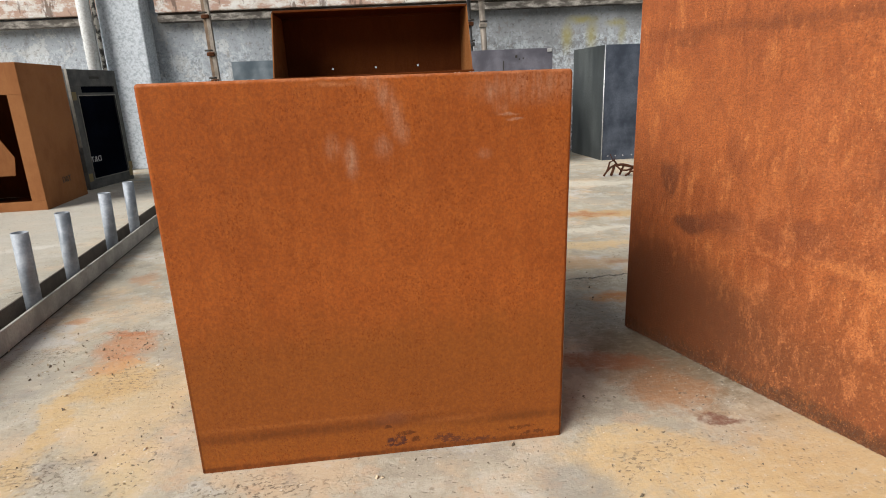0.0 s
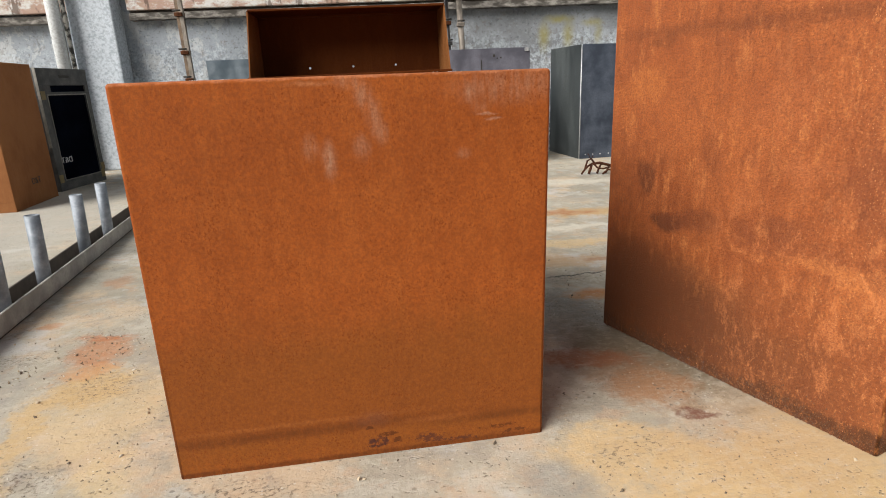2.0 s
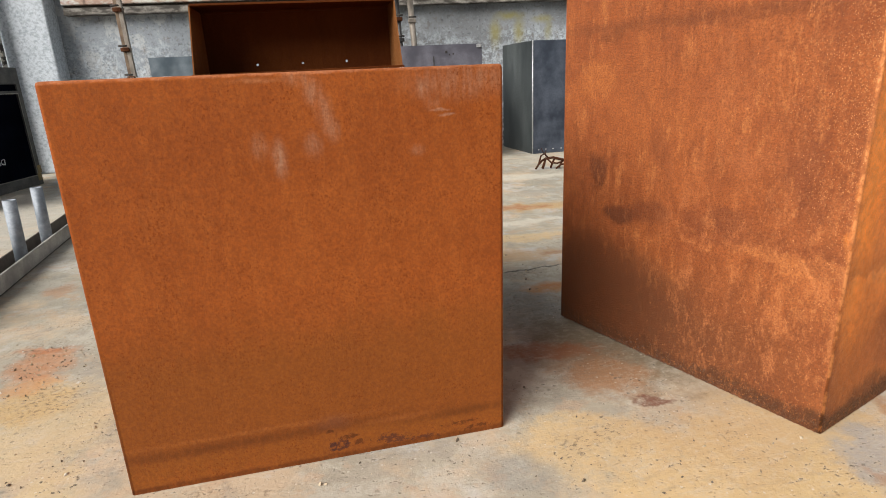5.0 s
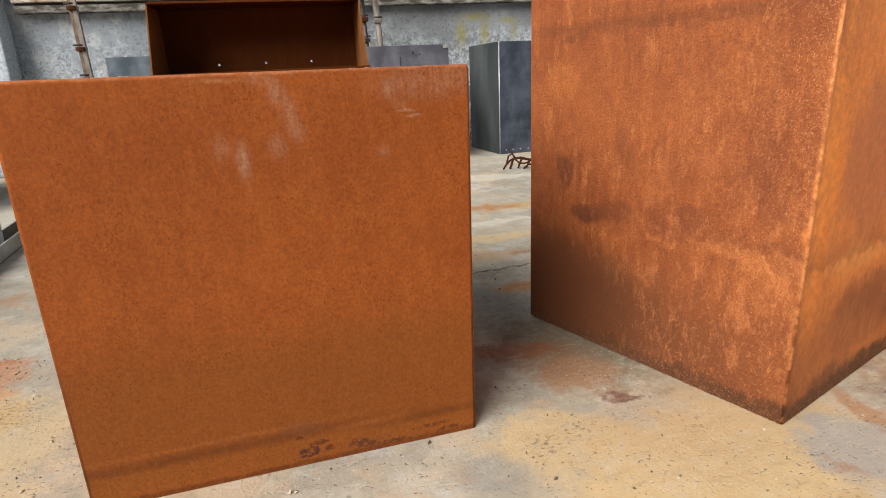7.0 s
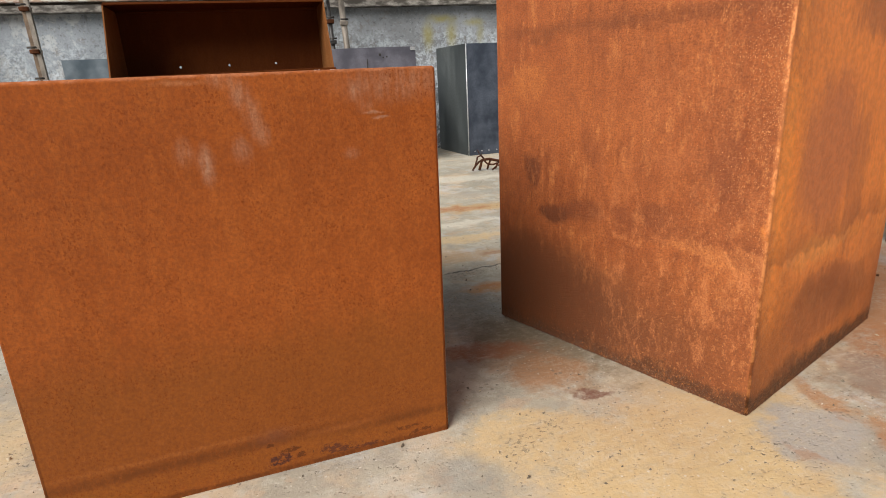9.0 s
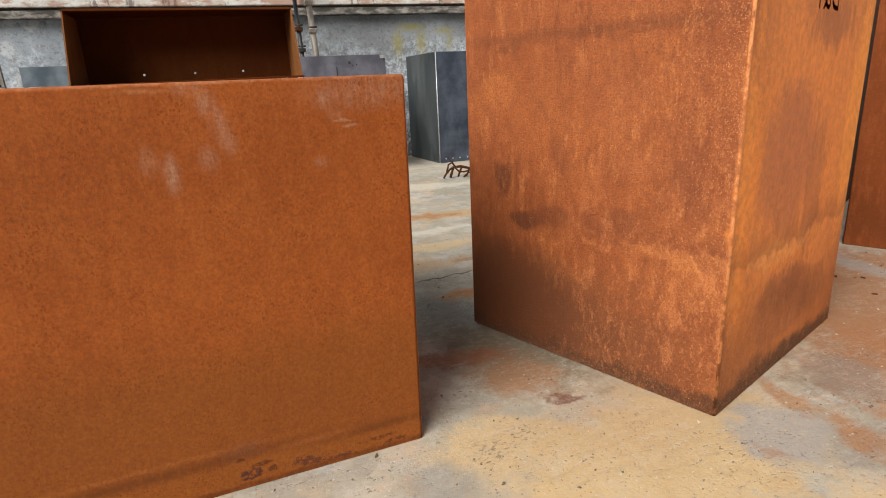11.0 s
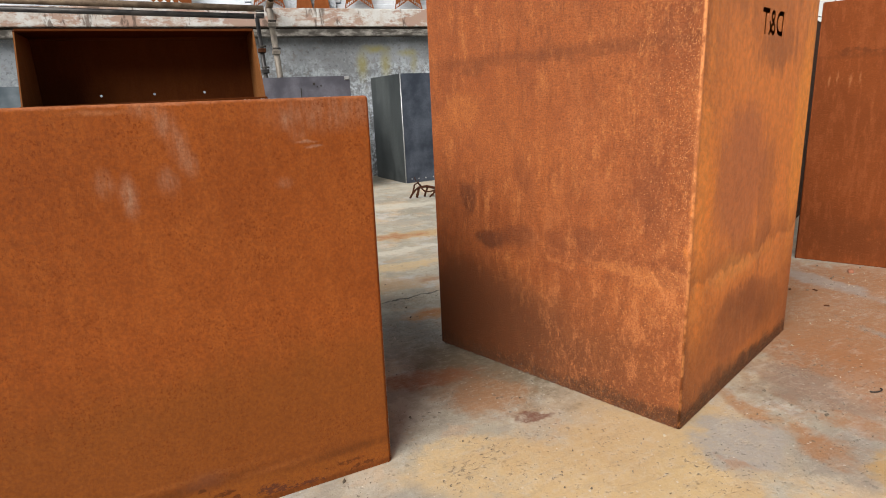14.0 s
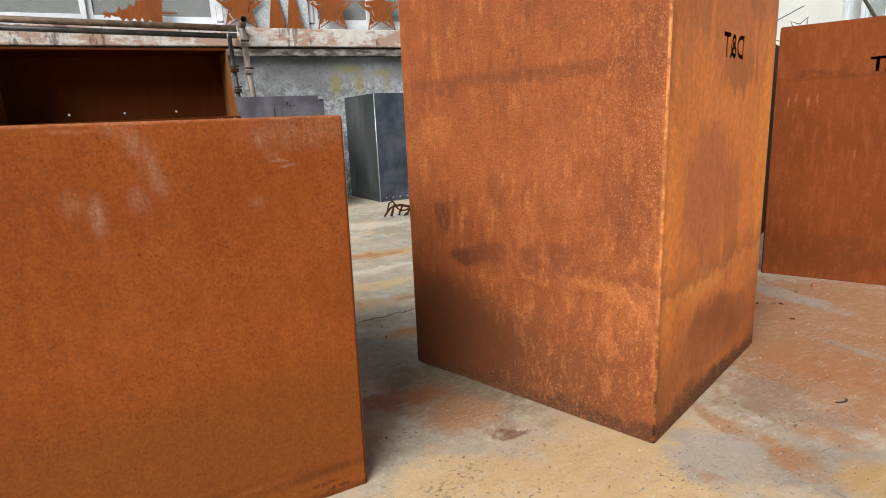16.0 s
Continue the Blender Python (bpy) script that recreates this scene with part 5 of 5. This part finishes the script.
# near-black strip added as the shadow line below the flange
part("gap_shade_strip", box(-0.018, -0.006, -1.6, 2.9, 0, 0.0068), mat_darkbar, rack, "dark strip standing in for the shade under the channel")
part("rear_flange", box(-0.112, -0.104, -1.6, 2.9, 0, 0.062, 0.002), mat_channel_in, rack)
part("web", box(-0.1035, -0.0185, -1.6, 2.9, 0, 0.007), mat_channel_in, rack)
for y in (0.325, 0.635, 1.06, 1.38):
    bm = add_tube(bmesh.new(), (-0.050, y, 0.007), (-0.042, y + 0.002, 0.287), 0.0245, 24, 0.003)
    part("tube", bm, mat_zinc, rack)

# ---- poles and pipes before the wall ----
pipe = thing("downpipe", WALL @ pose(-0.255, -0.30, 0), "chipped white downpipe beside the wall pier", "pipe")
part("pipe", add_tube(bmesh.new(), (0.045, 0, 0), (0.045, 0, TOP), 0.056, 24), mat_whitepipe, pipe)
part("conduit", add_tube(bmesh.new(), (0.124, 0.02, 0), (0.124, 0.02, TOP), 0.019, 16), mat_conduit, pipe, "thin grey pipe with black chipped patches")
for z in (0.6, 1.75):
    part("bracket", box(0.098, 0.108, -0.03, 0.29, z, z + 0.04, 0.003), mat_rustbar, pipe)

frame_ob = thing("pipe_frame", WALL @ pose(0, -0.45, 0), "scaffold-pole frame carrying two long pipes before the wall", "scaffold")
part("post", add_tube(bmesh.new(), (3.430, 0, 0), (3.352, 0, 1.53), 0.026, 18), mat_pole, frame_ob)
part("post", add_tube(bmesh.new(), (3.300, 0.03, 0), (3.245, 0.03, 1.46), 0.018, 16), mat_darkpipe, frame_ob)
part("post", box(0.912, 0.948, -0.01, 0.02, 0, 1.62, 0.003, m=pose(0.032, 0, 0, 0, -1.2, 0)), mat_brownpipe, frame_ob)
part("post", box(0.951, 0.986, -0.04, -0.01, 0, 1.62, 0.003, m=pose(0.032, 0, 0, 0, -1.2, 0)), mat_pole, frame_ob)
part("cross_pipe", add_tube(bmesh.new(), (3.362, -0.20, 1.572), (3.362, 0.44, 1.572), 0.029, 20, 0.004), mat_brownpipe, frame_ob)
part("rail", add_tube(bmesh.new(), (0.90, -0.11, 1.572), (3.30, -0.11, 1.512), 0.025, 16, 0.004), mat_brownpipe, frame_ob)
part("rail", add_tube(bmesh.new(), (0.90, -0.115, 1.512), (3.22, -0.115, 1.452), 0.021, 16, 0.004), mat_darkpipe, frame_ob)
for x, y, z, mt in ((3.359, 0, 1.40, mat_pole), (3.370, 0, 1.18, mat_pole), (3.262, 0.03, 1.03, mat_darkpipe), (3.255, 0.03, 1.2, mat_rustbar),
                    (0.952, -0.02, 1.34, mat_rustbar), (0.957, -0.02, 1.03, mat_rustbar), (0.962, -0.02, 0.80, mat_rustbar), (3.265, -0.1, 1.46, mat_darkpipe)):
    c = part("coupler", box(x - 0.034, x + 0.034, y - 0.04, y + 0.034, z - 0.018, z + 0.014, 0.005), mt, frame_ob)
    part("bolt", add_tube(bmesh.new(), (x - 0.03, y - 0.07, z + 0.025), (x + 0.035, y - 0.07, z + 0.025), 0.008, 8), mat_darkbar, c)


# ---- cut steel ornaments on the sill ----
def ornament(x, label, build, lift=0.0, tilt=0.0):
    ob = thing("steel_ornament", WALL @ pose(x, -0.06, 1.593 + lift, -7, tilt, 0), label, "ornament", "ornaments on the sill")
    build(ob)
    return ob


def star_lantern(ob):
    """A five-pointed star standing on two points, its edges fretted with scrolls."""
    R, r, cx, cz = 0.2425, 0.108, 0.1425, 0.196
    pts = [(cx + (R if k % 2 == 0 else r) * math.sin(radians(36 * k)), cz + (R if k % 2 == 0 else r) * math.cos(radians(36 * k))) for k in range(10)]
    body = part("body", add_plate(bmesh.new(), pts, 0, 0.003), mat_ornament, ob)
    holes = bmesh.new()
    for side in (1, -1):
        def at(x, z):
            return (cx + side * (x - cx), 0.0015, z)
        # fretted foot
        for x0, z0, x1, z1 in ((0.022, 0.020, 0.030, 0.052), (0.040, 0.034, 0.046, 0.066), (0.058, 0.047, 0.064, 0.074), (0.078, 0.060, 0.082, 0.084), (0.098, 0.074, 0.101, 0.092)):
            add_rod(holes, [at(x0, z0), at(x1, z1)], 0.0062, 6)
        # S scrolls along the waist and out along the arm
        for x0, z0, lean, size in ((0.062, 0.098, 12, 0.060), (0.066, 0.168, 0, 0.052), (0.020, 0.232, 62, 0.056), (-0.030, 0.256, 80, 0.050)):
            line = []
            for k in range(9):
                v = k / 8
                px_, pz_ = 0.009 * math.sin(v * 2 * math.pi), (v - 0.5) * size
                ca, sa = math.cos(radians(lean)), math.sin(radians(lean))
                line.append(at(x0 + px_ * ca - pz_ * sa, z0 + px_ * sa + pz_ * ca))
            add_rod(holes, line, 0.0052, 6)
            add_rod(holes, [line[0], (line[0][0] + side * 0.013, 0.0015, line[0][2] + 0.003)], 0.0048, 6)
            add_rod(holes, [line[-1], (line[-1][0] - side * 0.013, 0.0015, line[-1][2] - 0.003)], 0.0048, 6)
    bmesh.ops.recalc_face_normals(holes, faces=holes.faces)
    bpy.context.view_layer.update()
    cut(body, holes, True)


def spire(ob):
    part("body", add_plate(bmesh.new(), ((0, 0), (0.15, 0), (0.085, 0.42), (0.065, 0.42)), 0, 0.003), mat_ornament, ob)
    part("foot", box(0.03, 0.12, -0.03, 0.03, 0, 0.003), mat_ornament, ob)


def fir(ob):
    pts = ((0.0, 0.067), (0.028, 0.074), (0.042, 0.104), (0.055, 0.074), (0.088, 0.077), (0.105, 0.084), (0.128, 0.090), (0.142, 0.150), (0.168, 0.107), (0.217, 0.137),
           (0.225, 0.179), (0.267, 0.154), (0.284, 0.212), (0.334, 0.220), (0.392, 0.254), (0.500, 0.254), (0.500, 0.137), (0.625, 0.145), (0.625, 0.132), (0.500, 0.117), (0.505, 0.0),
           (0.442, 0.0), (0.422, 0.033), (0.392, 0.053), (0.367, 0.004), (0.329, 0.067), (0.312, 0.004), (0.267, 0.053), (0.234, 0.012), (0.200, 0.045), (0.178, 0.013), (0.142, 0.050),
           (0.105, 0.047), (0.080, 0.060), (0.072, 0.028), (0.045, 0.043), (0.022, 0.026), (0.028, 0.053))
    part("body", add_plate(bmesh.new(), [(0.92 * x, 0.92 * z) for x, z in pts], 0, 0.003), mat_ornament, ob)
    part("foot", box(0.42, 0.46, -0.02, 0.02, -0.004, -0.0005), mat_ornament, ob)


ornament(2.265, "rusty flat steel fir tree lying on the sill", fir, 0.044, 5.0)
ornament(3.235, "rusty cut-steel star with fretted scrollwork standing on the sill", star_lantern)
ornament(3.615, "plain rusty steel spire on the sill", spire)
ornament(3.775, "plain rusty steel spire on the sill", spire)
ornament(4.06, "rusty cut-steel star with fretted scrollwork standing on the sill", star_lantern)
ornament(4.545, "rusty cut-steel star with fretted scrollwork standing on the sill", star_lantern)

# bent-bar ornament on the floor
bent = thing("bar_ornament", pose(2.02, 3.0, 0, 0, 0, -8) @ Matrix.Scale(0.8, 4), "rusty bent-bar ornament lying on the concrete", "ornament")
for name, pts, r in (
    ("bar", ((0.0, 0, 0.006), (0.03, 0, 0.05), (0.065, 0, 0.085), (0.10, 0.01, 0.10)), 0.012),
    ("bar", ((0.03, 0, 0.05), (0.055, 0.01, 0.13), (0.09, 0.01, 0.145), (0.125, 0.01, 0.10)), 0.011),
    ("bar", ((0.07, 0.01, 0.006), (0.085, 0.01, 0.05), (0.10, 0.01, 0.10), (0.17, 0.01, 0.105), (0.25, 0, 0.085), (0.33, 0, 0.07)), 0.016),
    ("bar", ((0.15, 0.02, 0.006), (0.165, 0.02, 0.05), (0.185, 0.01, 0.10)), 0.012),
    ("bar", ((0.19, -0.02, 0.006), (0.24, -0.02, 0.045), (0.30, -0.02, 0.04), (0.34, -0.02, 0.006)), 0.011),
    ("bar", ((0.23, 0.02, 0.006), (0.25, 0.02, 0.05), (0.28, 0.01, 0.085)), 0.011),
    ("bar", ((0.11, 0.0, 0.10), (0.15, -0.01, 0.06), (0.20, -0.02, 0.055), (0.25, -0.02, 0.07)), 0.010),
    ("spike", ((0.085, 0.01, 0.14), (0.07, 0.01, 0.17), (0.055, 0.01, 0.20)), 0.004),
    ("spike", ((0.095, 0.01, 0.14), (0.10, 0.01, 0.17)), 0.004),
):
    part(name, add_rod(bmesh.new(), pts, r * 0.8), mat_blackbar, bent)

# star stake behind the rear planter
stake = thing("star_stake", pose(3.875, 1.075, 0, 0, 0, -60), "thin dark steel star outline on a stake", "ornament")
part("stake", add_tube(bmesh.new(), (0, 0, 0), (0, 0, 1.05), 0.005, 8), mat_darkbar, stake)
star_pts = []
for k in range(11):
    a, r = radians(270 + 36 * k + 10), (0.074 if k % 2 == 0 else 0.032)
    star_pts.append((r * math.cos(a), 0, 1.118 + r * math.sin(a)))
part("star", add_rod(bmesh.new(), star_pts, 0.0036, 6), mat_darkbar, stake)
part("arm", add_rod(bmesh.new(), ((-0.30, 0.006, 1.098), (0.0095, 0.006, 1.248)), 0.0026, 6), mat_darkbar, stake)
part("arm_tie", add_rod(bmesh.new(), ((-0.25, 0.006, 1.122), (0.0, 0.006, 1.03)), 0.0026, 6), mat_darkbar, stake)
brace = thing("roof_brace", pose(5.70, 1.75, 0, 0, 0, -60), "dark steel props leaning at the end wall", "prop")
part("bar", add_rod(bmesh.new(), ((0.0, 0, 1.67), (0.164, 0, 1.386), (0.964, 0, 0.01)), 0.013, 8), mat_darkbar, brace)
part("bar", add_rod(bmesh.new(), ((0.02, 0.03, 1.66), (0.9, 0.03, 1.45), (1.3, 0.03, 0.01)), 0.010, 8), mat_darkbar, brace)

# ---- litter on the ground ----
random.seed(11)
bm = bmesh.new()


def free(x, y):
    if -0.02 < x < 0.72 and -0.02 < y < 0.72:
        return False
    for ox, oy, a in ((1.259, -0.2095, 18.08), (2.672, 0.456, -65.2)):
        dx, dy = x - ox, y - oy
        u, v = dx * math.cos(radians(a)) + dy * math.sin(radians(a)), -dx * math.sin(radians(a)) + dy * math.cos(radians(a))
        if -0.02 < u < 0.73 and -0.02 < v < 0.73:
            return False
    return True


def chip(x, y, r):
    m = Matrix.Translation((x, y, r * 0.25)) @ Euler((random.random() * 6, random.random() * 6, random.random() * 6)).to_matrix().to_4x4()
    m = m @ Matrix.Diagonal((r, r * random.uniform(0.5, 0.9), r * random.uniform(0.25, 0.6), 1))
    v = [bm.verts.new(m @ Vector(c)) for c in ((1, 0, 0), (-1, 0.2, 0), (0, 1, 0), (0.1, -1, 0), (0, 0, 1), (0.2, 0, -1))]
    for a, b, c in ((0, 2, 4), (2, 1, 4), (1, 3, 4), (3, 0, 4), (2, 0, 5), (1, 2, 5), (3, 1, 5), (0, 3, 5)):
        bm.faces.new((v[a], v[b], v[c]))


groups = [(-0.36, 0.58, 0.15, 330), (-0.30, 0.10, 0.18, 120), (0.45, -0.16, 0.22, 110), (0.85, -0.12, 0.14, 60), (1.6, -0.35, 0.30, 120), (2.2, -0.2, 0.3, 70),
          (0.95, 0.55, 0.13, 90), (-0.75, 0.5, 0.35, 120), (1.15, 0.95, 0.22, 60), (2.45, 0.22, 0.09, 60), (2.55, 0.2, 0.2, 40), (0.6, -0.45, 0.8, 140), (-0.9, 1.8, 0.7, 120), (1.5, 2.0, 0.5, 50)]
for cx, cy, spread, count in groups:
    for _ in range(int(count * 1.3)):
        x, y = random.gauss(cx, spread), random.gauss(cy, spread * 0.7)
        if free(x, y):
            chip(x, y, min(0.0065, 0.001 + random.expovariate(850)))
tagged(ob_from("stone_chips", bm, mat_chip), "scattered stone chips and grit on the concrete", "gravel", kind="stuff")

curl = [(0.028 * math.cos(radians(k * 24)) * (1 - 0.03 * k), 0.012 * math.sin(radians(k * 24)), 0.003 + 0.0006 * k) for k in range(9)]
ob = ob_from("metal_curl", add_rod(bmesh.new(), curl, 0.0026, 6), mat_darkbar, pose(1.765, -0.319, 0, 0, 0, 165) @ Matrix.Scale(0.62, 4))
tagged(ob, "dark curled metal shaving on the concrete", "debris")
bm = box(-0.013, 0.013, -0.009, 0.009, 0, 0.012, 0.004, 2)
ob = ob_from("brick_chip", bm, mat_brick, pose(2.64, 0.22, 0, 0, 0, 35))
tagged(ob, "broken red brick chip lying before the rear planter", "debris")
for x, y, r in ((2.28, 0.22, 30), (2.34, 0.17, 80), (2.22, 0.06, 140)):
    ob = ob_from("rust_flake", box(-0.008, 0.008, -0.004, 0.004, 0, 0.003, 0.001, 1), mat_rustbar, pose(x, y, 0, 0, 0, r))
    tagged(ob, "small dark rust flake on the concrete", "debris", "rust flakes")
